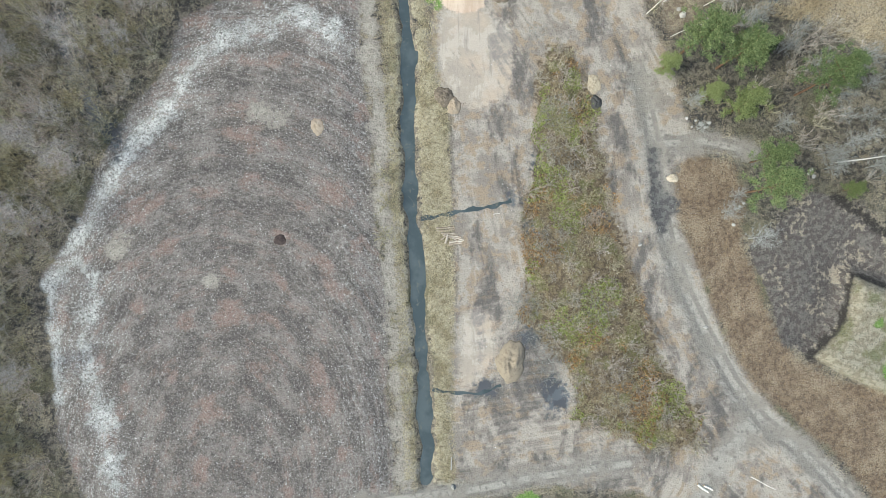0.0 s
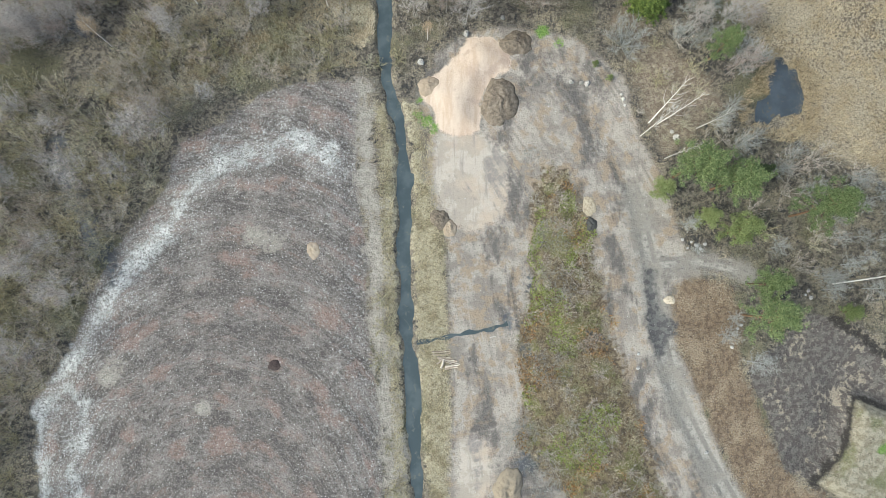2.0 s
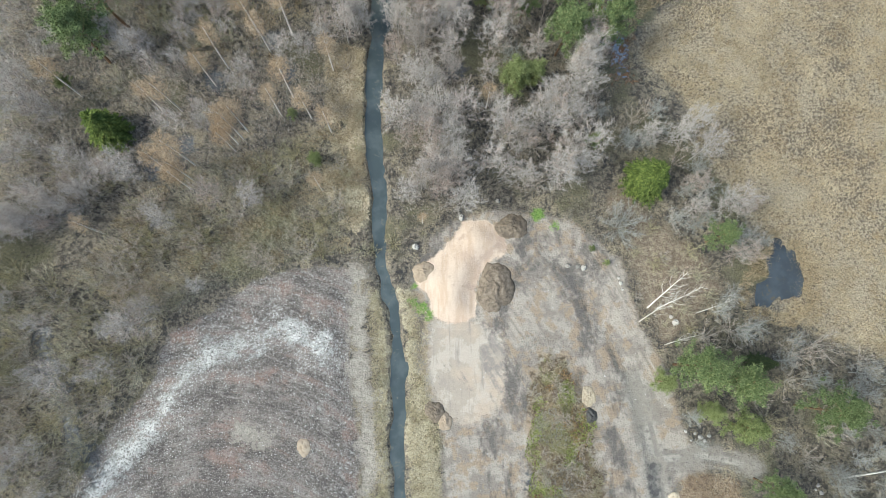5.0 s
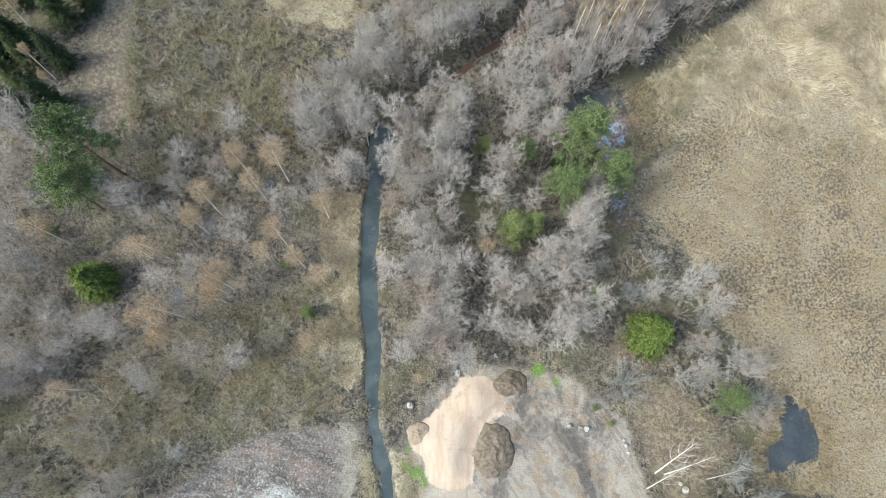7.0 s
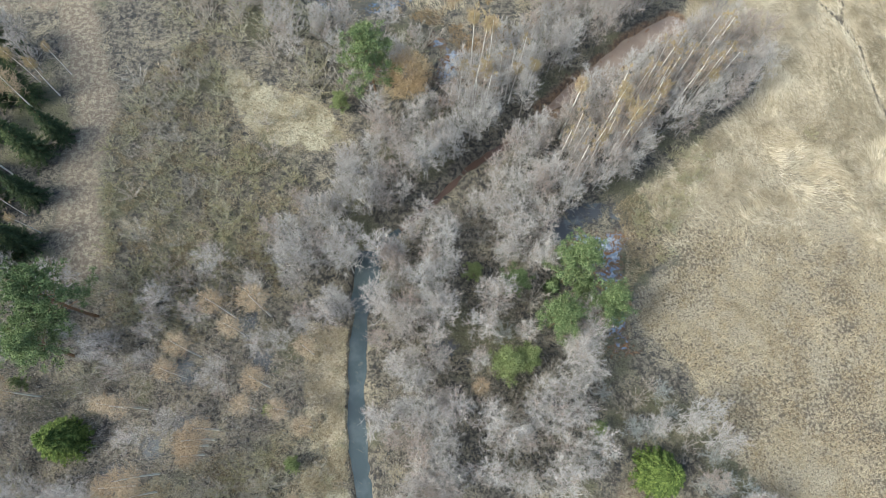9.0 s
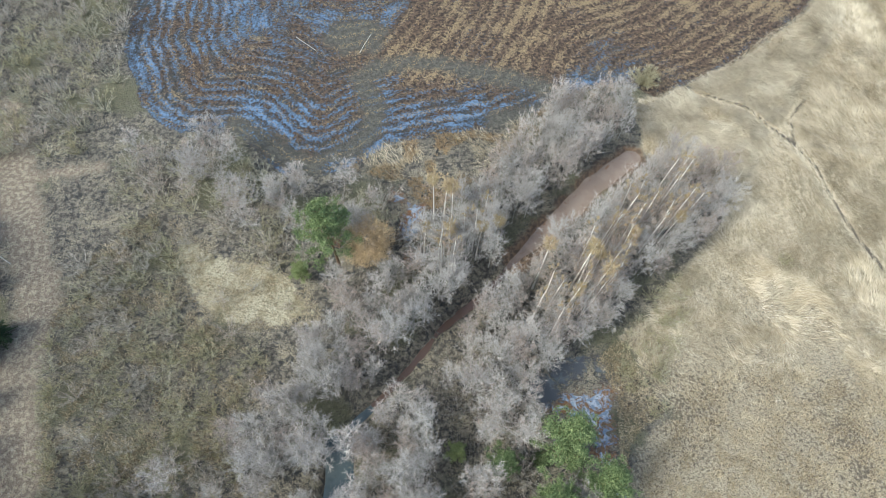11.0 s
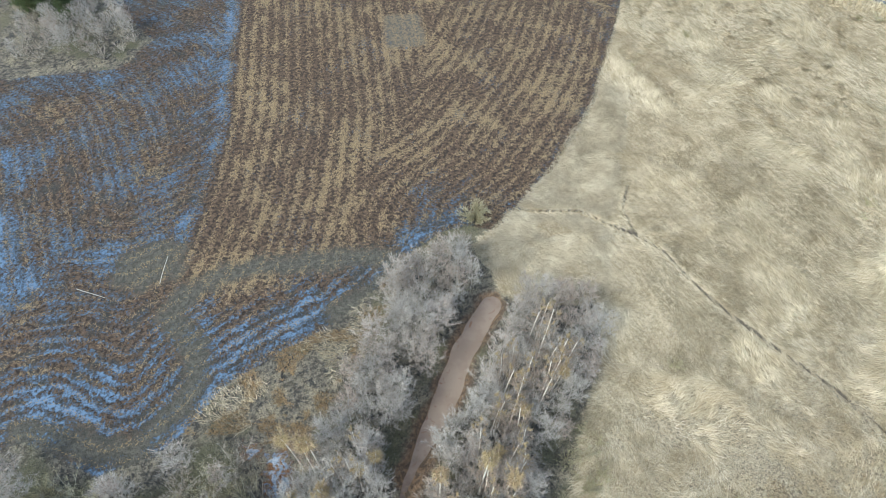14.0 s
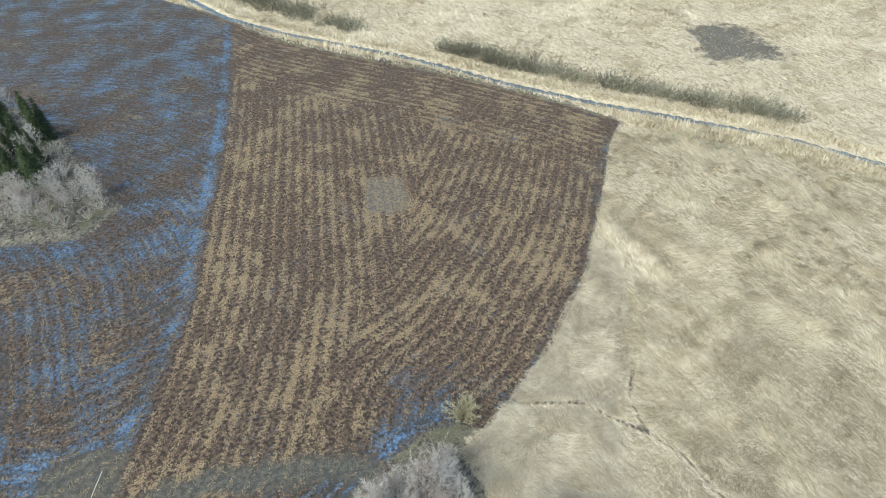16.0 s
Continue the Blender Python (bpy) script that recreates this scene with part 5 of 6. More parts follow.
stuff("alder_thicket", alder_rest, FAR_TWIG, "dense leafless grey alders of the outer wood", "trees")
stuff("brush_thicket", brush_rest, FAR_BRUSH, "dense leafless brown-grey brush of the outer wood", "shrub")
stuff("willow_thicket", willow_rest, FAR_WILLOW, "dense olive-grey willow brush at the wood's edge", "shrub")

# single trees with places of their own
for trees, places in ((PINES, PINE_AT), (LIMES, LIME_AT), (SPRUCES, SPRUCE_AT)):
    for x, y, size in places:
        plant(trees[pick.integers(3)], x, y, pick.uniform(0, 360), size)
for x, y, size in BIRCH_AT:
    plant(RUSSETS[pick.integers(3)], x, y, pick.uniform(0, 360), size)
for x, y in scatter([(30, 126), (42, 138), (55, 148), (64, 150), (66, 143), (54, 134), (42, 126), (32, 120)], 3.6, seeded(8), 0.55):
    plant(BIRCHES[1 + 2 * pick.integers(2)], x, y, pick.uniform(0, 360), pick.uniform(0.95, 1.2))
for x, y in scatter([(12, 139), (21, 147), (26, 146), (22, 140), (14, 134)], 3.6, seeded(9), 0.5):
    plant(BIRCHES[1 + 2 * pick.integers(2)], x, y, pick.uniform(0, 360), pick.uniform(0.9, 1.1))
for x, y in ((15.3, 149.5), (16.9, 147.3), (17.2, 141.4), (22.5, 140.6), (25.4, 141.3), (12.4, 141.8), (18.1, 145.5), (32.1, 132.3), (38.8, 130.8), (37.5, 127.0), (43.4, 132.8), (41.4, 128.1), (49.7, 135.4), (59.5, 139.0)):
    plant(BIRCHES[2 * pick.integers(2)], x, y, pick.uniform(0, 360), pick.uniform(1.05, 1.2))
wide_wood, wide_crown, _ = bare_tree(seeded(78), 14.0, 4.0, 16, 6, 10)
golden = Soup().add(*cloud((0, 0, 9.3), (3.9, 3.9, 3.6), 9000, seeded(79), 0.5, 0.075))
ob = thing("golden_tree", "broad tree with a rusty golden crown among grey alders", "tree", at(*GOLDEN_AT, 0, 1.1))
part("trunk", wide_wood.mesh("trunk", BARK), ob, "grey bark"), tagged(part("crown", wide_crown.mesh("crown", BIRCH_TWIG), ob, "brown twigs"), kind="stuff"), tagged(part("foliage", golden.mesh("foliage", GOLD_LEAF), ob, "rusty golden catkins"), kind="stuff")
for x, y, size in ((56.2, 4.8, 0.95), (45.9, 28.7, 0.8), (51.6, 9.4, 0.75), (53.5, 12.2, 0.7), (47.5, 24.0, 0.55), (38.0, 77.0, 0.8), (33.5, 82.5, 0.6), (70, 17, 0.8)):
    plant(PALE_TREES[pick.integers(2)], x, y, pick.uniform(0, 360), size)
plant(PALE_BUSH, 36.1, 61.3, 0, 1.25)
w, l = shrub(seeded(86), 3.4, 2.6, 34, 5, 7)
plant(kit("corner_bush", "dense round olive-grey bush at the field corner", "shrub", [("crown", w.mesh("crown", WILLOW_TWIG), ""), ("foliage", l.mesh("foliage", WILLOW_TWIG), "")], ""), 68.8, 180.2, 0, 1.1)
for x, y, size in ((-6.8, 11.0, 0.75), (-7.2, 5.5, 0.7), (-5.9, -9, 0.6), (-5.0, -16, 0.7), (-4.0, -22.0, 0.6), (-7.0, 16.0, 0.65), (-6.0, 35, 0.5), (-6.2, 29.0, 0.45), (-7.7, 57.5, 0.6), (-4.2, 58.5, 0.6), (2.0, -29, 0.4), (1.3, 60.5, 0.55), (-9.5, 57.5, 0.7)):
    plant(WILLOWS[pick.integers(4)], x, y, pick.uniform(0, 360), size)
for x, y in scatter([(46, 121), (53, 127), (60, 133), (63, 128), (56, 119), (52, 108), (47, 104), (44, 112)], 2.9, seeded(12)):
    plant(WILLOWS[pick.integers(4)], x, y, pick.uniform(0, 360), pick.uniform(0.4, 0.8))
for x, y in scatter(BELT, 3.3, seeded(13)):
    plant((WILLOWS[:2] + GREY_SHRUBS)[pick.integers(5)], x, y, pick.uniform(0, 360), pick.uniform(0.35, 0.75))

w, c = spruce_tree(seeded(130), 8.5, 4.1, 20, 17)
ROUND = kit("round_spruce", "broad bright-green spruce standing alone among bare shrubs", "tree", [("trunk", w.mesh("trunk", PINE_BARK), "brown bark"), ("crown", c.mesh("crown", ROUND_NEEDLE), "bright green boughs")], "spruces")
for x, y, size in ROUND_AT:
    plant(ROUND, x, y, 30 * x, size)
# rows of shrubs behind the far ditch, and a thicket beyond them: too many and too far to tell apart
far_brush = Soup()
LITE_SHRUB = shrub(seeded(99), 3.6, 2.8, 8, 0, 2)[0]
p = np.array(FAR_CANAL)
for i in range(760):
    k = pick.uniform(1.0, 11.5)
    j = int(k)
    if j + 1 >= len(p):
        continue
    c = p[j] + (p[j + 1] - p[j]) * (k - j)
    side = np.array([p[j + 1][1] - p[j][1], p[j][0] - p[j + 1][0]]) / np.linalg.norm(p[j + 1] - p[j])
    if side @ [1, 1] < 0:
        side = -side
    gap = fuzz(c[0], c[1], 26, 9)
    if gap < 0.46:
        continue
    c = c + side * (10.0 + abs(pick.normal(0, 4.5)) + 9 * ease(340, 400, c[1]) * pick.uniform(0, 1.4))
    far_brush.moved(LITE_SHRUB, at(c[0], c[1], pick.uniform(0, 360), pick.uniform(0.7, 1.45)))
stuff("far_shrubs", far_brush, DARK_BRUSH, "grey leafless shrubs along the far ditch", "shrub")

MEADOW_SHRUBS = [(159.0, 208.0, 0.7), (183.0, 231.0, 0.9), (186.5, 228.0, 0.8), (191.0, 220.0, 0.85), (188.0, 223.5, 0.7), (194.5, 217.0, 0.6), (204.0, 221.0, 0.5), (212.0, 189.0, 0.9), (217.0, 186.0, 0.8), (208.0, 206.0, 0.7), (83.0, 131.5, 0.6), (146.0, 137.5, 0.8), (150.0, 139.5, 0.7), (136.0, 205.0, 0.4), (230.0, 172.0, 0.8), (226.0, 178.0, 0.7), (112.0, 128.0, 0.35)]

# ---- grass, reeds and brush: too many to count ----
def grass(area, count, seed, length, width, rise, mat, name, label, heading=None, keep=None, spread=0.55):
    """Leaning blades over an area, combed by a slow swirl."""
    xs, ys = [q[0] for q in area], [q[1] for q in area]
    tries = min(count * 9, 400000)
    x, y = seed.uniform(min(xs), max(xs), tries), seed.uniform(min(ys), max(ys), tries)
    ok = off_area(x, y, area) < 0.4
    x, y = x[ok], y[ok]
    if keep is not None:
        ok = keep(x, y)
        x, y = x[ok], y[ok]
    x, y = x[:count], y[:count]
    n = len(x)
    az = (fuzz(x, y, 16, 3) * 7.0 if heading is None else heading) + seed.normal(0, spread, n)
    el = seed.uniform(rise * 0.5, rise * 1.5, n)
    size = length * seed.uniform(0.55, 1.25, n)
    d = np.stack([np.cos(az) * np.cos(el), np.sin(az) * np.cos(el), np.sin(el)], 1) * size[:, None]
    foot = np.stack([x, y, height(x, y) - 0.03], 1)
    return stuff(name, Soup().add(*blades(foot, foot + d, width * seed.uniform(0.6, 1.3, n), seed, True)), mat, label, "grass")


def off_water(x, y):
    return (off_line(x, y, DITCH) > 1.9) & (off_line(x, y, CANAL) > 3.2)


def off_paths(x, y):
    return (off_line(x, y, FOOTPATH) > 1.1) & (off_line(x, y, FOOTPATH_SPUR) > 0.9)


def marsh_clumps(x, y):
    return fuzz(x, y, 1.7, 4) > 0.47


NORTH_MEADOW = [(47, 118), (54, 126), (64, 133), (74, 141), (79, 150), (70, 155), (64, 161), (65, 174), (73.2, 176.3), (85.6, 180.2), (98.1, 187.9), (106, 192.4), (117, 199), (131.6, 210.4), (145, 223.3), (150, 190), (140, 100), (60, 92), (50, 100)]
SOUTH_MARSH = [(100, 28), (81.4, 38.5), (71, 42), (66, 46), (66, 58), (61.5, 63.3), (57, 70.6), (52, 77.1), (51, 85), (45, 92), (42, 96), (48, 101), (52, 106), (60, 112), (130, 110), (125, 40)]
EAST_MEADOW = [(145, 223), (163, 240), (176, 247), (196, 236), (220, 208), (235, 180), (250, 130), (200, 90), (140, 100), (150, 190)]
FAR_MEADOW = [(180, 266), (148, 306), (118, 343), (100, 369), (90, 396), (75, 430), (200, 500), (330, 420), (420, 300), (330, 180), (240, 185), (222, 214), (200, 243)]
COMBED = lambda x, y: off_paths(x, y) & (fuzz(x, y, 2.5, 16) + 0.55 < fuzz(x, y, 14, 17) * 0.5 + ease(88, 150, y + 0.25 * (x - 60)) * 1.1)
WESTERN = lambda x, y: y - 0.75 * (x - 90) + 40 * (fuzz(x, y, 18, 49) - 0.5) > 146
grass(NORTH_MEADOW, 55000, seeded(201), 1.5, 0.085, 0.35, PALE_STRAW, "combed_grass", "pale dry reed grass pressed over by wind", None, lambda x, y: COMBED(x, y) & WESTERN(x, y), 0.45)
grass(NORTH_MEADOW, 45000, seeded(209), 1.5, 0.085, 0.40, DULL_STRAW, "combed_grass", "weathered tan reed grass pressed over by wind", None, lambda x, y: COMBED(x, y) & ~WESTERN(x, y), 0.45)
grass(SOUTH_MARSH, 60000, seeded(202), 0.8, 0.12, 0.75, BROWN_REED, "reed_tussocks", "brown broken reed tussocks over wet ground", None, marsh_clumps, 1.6)
grass(EAST_MEADOW, 50000, seeded(203), 1.9, 0.13, 0.45, DULL_STRAW, "meadow_grass", "pale dry grass of the open meadow")
grass(FAR_MEADOW, 55000, seeded(204), 2.0, 0.26, 0.6, PALE_STRAW, "far_meadow_grass", "pale dry grass beyond the far ditch")
def swathes(area, count, seed, length, width, name, label, keep, mat):
    """Tufts of long blades that lie over together."""
    xs, ys = [q[0] for q in area], [q[1] for q in area]
    x, y = seed.uniform(min(xs), max(xs), count * 6), seed.uniform(min(ys), max(ys), count * 6)
    ok = off_area(x, y, area) < -0.5
    x, y = x[ok], y[ok]
    ok = keep(x, y)
    x, y = x[ok][:count], y[ok][:count]
    n, per = len(x), 16
    az = np.repeat(fuzz(x, y, 16, 3) * 7.0 + seed.normal(0, 0.3, n), per) + seed.normal(0, 0.28, n * per)
    el = np.repeat(seed.uniform(0.18, 0.55, n), per) + seed.normal(0, 0.15, n * per)
    size = length * np.repeat(seed.uniform(0.6, 1.3, n), per) * seed.uniform(0.6, 1.1, n * per)
    px, py = np.repeat(x, per) + seed.normal(0, 0.35, n * per), np.repeat(y, per) + seed.normal(0, 0.35, n * per)
    d = np.stack([np.cos(az) * np.cos(el), np.sin(az) * np.cos(el), np.sin(el)], 1) * size[:, None]
    foot = np.stack([px, py, height(px, py) - 0.03], 1)
    return stuff(name, Soup().add(*blades(foot, foot + d, width * seed.uniform(0.6, 1.3, n * per), seed, True)), mat, label, "grass")


swathes(NORTH_MEADOW, 4500, seeded(241), 2.1, 0.10, "swathes", "tufts of long pale grass laid over by wind", lambda x, y: off_paths(x, y) & (fuzz(x, y, 11, 45) > 0.44) & (y + 0.25 * x > 128), PALE_STRAW)
swathes([(66, 162), (66, 174), (74, 176), (98, 187), (120, 200), (140, 216), (128, 196), (112, 180), (97, 166), (84, 152), (72, 156)], 4600, seeded(244), 2.2, 0.10, "swathes", "tufts of bleached long grass at the field corner", lambda x, y: off_paths(x, y) & (fuzz(x, y, 6, 48) > 0.36), WHITE_STRAW)
swathes(EAST_MEADOW, 3200, seeded(242), 2.6, 0.15, "swathes", "tufts of long pale grass laid over by wind", lambda x, y: fuzz(x, y, 13, 46) > 0.44, PALE_STRAW)
swathes(FAR_MEADOW, 4200, seeded(243), 2.5, 0.17, "swathes", "tufts of long pale grass beyond the far ditch", lambda x, y: (fuzz(x, y, 16, 47) > 0.42) & (off_area(x, y, DARK_FAR) > 2), WHITE_STRAW)
CLUMPS = (lambda x, y: fuzz(x, y, 5, 21) > 0.52)
grass(NORTH_MEADOW, 14000, seeded(211), 1.9, 0.09, 0.5, PALE_STRAW, "tall_grass", "tall pale grass in leaning swathes", None, lambda x, y: CLUMPS(x, y) & (y + 0.25 * x > 122) & (off_line(x, y, FOOTPATH) > 1.6), 0.55)
grass(EAST_MEADOW, 8000, seeded(212), 2.2, 0.14, 0.5, PALE_STRAW, "tall_meadow_grass", "tall pale grass in leaning swathes", None, CLUMPS, 0.55)
BESIDE = [(60, 470), (80, 432), (90, 400), (106, 374), (138, 334), (152, 312), (164, 292), (182, 267), (200, 245), (223, 217), (240, 190), (222, 184), (208, 206), (187, 232), (168, 256), (150, 282), (138, 302), (124, 324), (92, 362), (76, 392), (66, 424), (45, 462)]
grass(BESIDE, 17000, seeded(213), 2.0, 0.35, 1.0, PALE_STRAW, "ditch_reeds", "pale upright reeds along the far ditch", None, lambda x, y: (off_line(x, y, FAR_CANAL) > 2.6) & (off_area(x, y, FIELD) > 0.5), 1.5)
for x, y, size in MEADOW_SHRUBS:
    plant(WILLOWS[pick.integers(4)], x, y, pick.uniform(0, 360), size)
WIDE_VERGE = [(-17.0, 97), (-9.4, 95), (-9.0, 67.6), (-8.6, 59.5), (-13.5, 62.6), (-16.5, 70), (-15.5, 78.1)]
BANK_EAST = [(0.6, -36), (0.4, -12), (-0.3, 2), (-0.9, 12), (-1.3, 30), (-1.3, 40), (-1.6, 50), (1.5, 46), (1.5, 36), (3.2, 28), (4, 12), (4.6, -4), (4.4, -18), (4.2, -36)]
BANK_WEST = [(-2.2, -36), (-2.6, -20), (-3.4, -8), (-4.2, 8), (-5.0, 20), (-5.0, 40), (-7.0, 51), (-8.5, 51), (-7.4, 40), (-6.4, 20), (-5.4, 5), (-4.6, -10), (-3.6, -36)]
grass(BANK_EAST, 9000, seeded(205), 0.6, 0.08, 0.6, STRAW, "bank_grass", "dry straw grass on the ditch bank", None, off_water, 1.5)
grass(BANK_WEST, 5000, seeded(206), 0.7, 0.08, 0.6, STRAW, "bank_grass_west", "dry straw grass at the water's edge", None, off_water, 1.5)
grass(GLADE, 5000, seeded(207), 0.6, 0.10, 0.6, BROWN_REED, "glade_grass", "pale dead grass in a clearing", None, lambda x, y: fuzz(x, y, 6, 18) > 0.42, 1.6)
for x, y, size in ((-30, 146, 0.5), (-20, 139, 0.45), (-26, 137, 0.6), (-14, 134, 0.5), (-33, 150, 0.6), (-24, 143, 0.4), (-17, 142.5, 0.5)):
    plant(GREY_SHRUBS[pick.integers(3)], x, y, pick.uniform(0, 360), size)
grass(CLEARING, 4000, seeded(214), 0.6, 0.08, 0.6, BELT_LEAF, "clearing_grass", "thin tan grass beside the pond", None, None, 1.6)
grass([(40, 92), (41, 100), (44, 104), (50, 107), (48, 112), (46, 120), (41, 117), (43, 110), (40.5, 100)], 3500, seeded(215), 0.8, 0.1, 0.7, BROWN_REED, "pool_reed", "brown reed beside the frozen pool", None, None, 1.6)
grass(WIDE_VERGE, 4000, seeded(218), 0.8, 0.08, 0.7, BROWN_REED, "verge_reed", "brown dead reed beside the ditch", None, lambda x, y: off_water(x, y) & (fuzz(x, y, 3.5, 37) > 0.52), 1.6)
grass(WIDE_VERGE, 9000, seeded(208), 0.8, 0.09, 0.6, PALE_STRAW, "verge_grass", "pale dead grass beside the ditch", None, lambda x, y: off_water(x, y) & (fuzz(x, y, 4.5, 39) > 0.5), 1.6)
for x, y, size in ((-11.0, 64.5, 0.6), (-12.6, 71.0, 0.7), (-10.6, 76.5, 0.5), (-13.4, 83.0, 0.7), (-11.2, 88.0, 0.55), (-9.9, 70.0, 0.4), (-10.3, 82.0, 0.45), (-12.9, 91.5, 0.6)):
    plant((WILLOWS + GREY_SHRUBS)[pick.integers(7)], x, y, pick.uniform(0, 360), size)
grass([(20, 170.5), (33, 171), (46, 176), (44, 171), (33, 163), (24, 157), (16, 152), (8, 160), (0, 164.5), (8, 169)], 5000, seeded(209), 1.0, 0.10, 0.6, CROP_STRAW, "headland_reed", "brown reed along the wet edge of the field", None, lambda x, y: fuzz(x, y, 3.5, 31) > 0.50, 1.3)
grass([(20, 170.5), (33, 171), (46, 176), (44, 171), (33, 163), (24, 157), (16, 152), (8, 160), (0, 164.5), (8, 169)], 1100, seeded(216), 1.6, 0.12, 0.6, PALE_STRAW, "headland_tufts", "pale tufts of tall grass on wet ground", None, lambda x, y: fuzz(x, y, 4.5, 33) > 0.64, 0.8)
grass(WEST_BRUSH, 14000, seeded(219), 0.8, 0.11, 0.8, BROWN_REED, "brush_tussocks", "pale broken tussocks on dark wet ground", None, lambda x, y: (fuzz(x, y, 2.0, 41) > 0.52) & off_water(x, y), 1.8)
grass(NORTH_WEST, 14000, seeded(229), 0.9, 0.12, 0.8, BROWN_REED, "brush_tussocks", "pale broken tussocks on dark wet ground", None, lambda x, y: (fuzz(x, y, 2.4, 43) > 0.54) & off_water(x, y), 1.8)
UNDER = [WEST_WOOD, WEST_BRUSH, WEST_EDGE, NORTH_WEST, EAST_WOOD, EAST_TREES, STRIP]
for i, area in enumerate(UNDER):
    grass(area, (26000, 22000, 16000, 16000, 16000, 12000, 9000)[i], seeded(220 + i), 1.0, 0.06, 0.9, (BRUSH_TWIG, WILLOW_TWIG, WILLOW_TWIG, DARK_BRUSH, BRUSH_TWIG, DARK_BRUSH, BRUSH_TWIG)[i], "undergrowth", "dead grass and low brush between the trees", None, off_water, 2.0)
WIDE_BELT = [(x + (1.5 if x > 27 else -1.5), y) for x, y in BELT]


def ragged(x, y):
    return off_area(x, y, BELT) + 4.5 * (fuzz(x, y, 4, 13) - 0.55) < 0


grass(WIDE_BELT, 26000, seeded(230), 0.65, 0.13, 0.8, BELT_LEAF, "dead_weeds", "tangled dead brown weeds", None, ragged, 2.5)
grass(WIDE_BELT, 5500, seeded(232), 0.6, 0.24, 0.8, GREEN_LEAF, "green_weeds", "patches of green weeds", None, lambda x, y: ragged(x, y) & (fuzz(x, y, 6, 14) > 0.55), 2.5)
grass(WIDE_BELT, 3600, seeded(233), 0.6, 0.22, 0.8, RUST_LEAF, "rusty_weeds", "patches of rusty dead ferns", None, lambda x, y: ragged(x, y) & (fuzz(x, y, 5, 15) > 0.58), 2.5)
POND_EDGE = [(56.5, 49), (60, 55), (64.5, 61), (72, 56), (72, 49.5), (66, 43.5), (58.5, 45.5)]
grass(POND_EDGE, 6000, seeded(217), 0.9, 0.09, 0.9, BROWN_REED, "pond_reed", "brown reed standing in the shallow pond edge", None, lambda x, y: fuzz(x, y, 2.6, 35) + 0.09 * np.clip(-off_area(x, y, POND), -3, 3) < 0.58, 1.6)
grass(MULCH, 9000, seeded(231), 0.35, 0.06, 0.4, CROP_STRAW, "mulch_chips", "brown chips and dead stalks", None, None, 2.5)


def on_rows(x, y):
    w = off_area(x, y, WET_WEST)
    e, t, s = off_line(x, y, FIELD_EAST), off_line(x, y, WET_TRACK), off_line(x, y, FIELD_SOUTH)
    row = np.where(w < 0, s, np.where(e < t * 0.9, e, t))
    return np.sin(2.05 * row) + 1.2 * (fuzz(x, y, 12, 6) - 0.5) > 0.35


NEAR_FIELD = [(-44, 186), (-36, 179), (-24, 178), (-14, 166), (-6, 164), (20, 172), (46, 177.5), (65, 181), (72, 176.5), (98, 188), (131, 211), (160, 240), (140, 290), (60, 300), (20, 260), (-30, 270), (-48, 205)]
grass(NEAR_FIELD, 52000, seeded(240), 0.55, 0.14, 0.35, CROP_STRAW, "crop_stubble", "flattened straw stubble along the furrows", None, on_rows, 2.5)


# ---- heaps, rocks and timber ----
def lump(seed, rx, ry, tall, rough=0.28, rings=14, sides=30, power=1.5):
    """An irregular heap with a firm foot."""
    s = Soup()
    v, f = [(0, 0, tall)], []
    for i in range(1, rings + 1):
        k = i / rings
        for j in range(sides):
            a = 2 * np.pi * j / sides
            edge = 1 + 0.08 * math.sin(2 * a + seed) + 0.06 * math.sin(3 * a + 2 * seed) + 0.05 * math.sin(5 * a + 3 * seed) + 0.04 * math.sin(9 * a + seed) + 0.03 * math.sin(13 * a)
            bumpy = noise.noise(Vector((math.cos(a) * k * 2.6 + seed, math.sin(a) * k * 2.6, seed))) + 0.5 * noise.noise(Vector((math.cos(a) * k * 7, math.sin(a) * k * 7 + seed, 0)))
            z = tall * max(0.0, 1 - k ** (power * 1.3)) + rough * tall * 2.2 * bumpy * (1 - k)
            v.append((rx * k * edge * math.cos(a), ry * k * edge * math.sin(a), z - 0.35 * (k == 1)))
    for j in range(sides):
        f.append((0, 1 + j, 1 + (j + 1) % sides))
    for i in range(rings - 1):
        for j in range(sides):
            p, q = 1 + i * sides + j, 1 + i * sides + (j + 1) % sides
            f += [(p, p + sides, q + sides), (p, q + sides, q)]
    return s.add(np.array(v), np.array(f))


def heap(name, label, x, y, rx, ry, tall, seed, mat, turn=0):
    ob = new(name, lump(seed, rx, ry, tall).mesh(name, mat, True))
    ob.matrix_basis = at(x, y, turn, 1.0, 0.0)
    return tagged(ob, label, "heap")


heap("earth_mound", "broad heap of dug brown soil beside the sand", 13.8, 50.8, 3.2, 4.9, 1.25, 1.0, SOIL, -4)
heap("earth_mound", "brown soil heap at the wood's edge", 17.0, 61.6, 2.9, 2.5, 1.0, 2.3, SOIL, 20)
heap("earth_mound", "small round heap of brown soil on the bank", 3.0, 29.8, 1.8, 1.8, 0.7, 3.1, SOIL)
heap("sand_mound", "small heap of yellow sand beside brown soil", 4.7, 28.2, 1.4, 1.6, 0.5, 4.2, SAND_SOIL)
heap("earth_mound", "round earth heap standing in a puddle", 14.3, -16.2, 2.7, 3.7, 1.1, 5.7, mottled("root_soil", (0.15, 0.118, 0.085), (0.24, 0.195, 0.145), (0.31, 0.26, 0.195), scale=2.2))
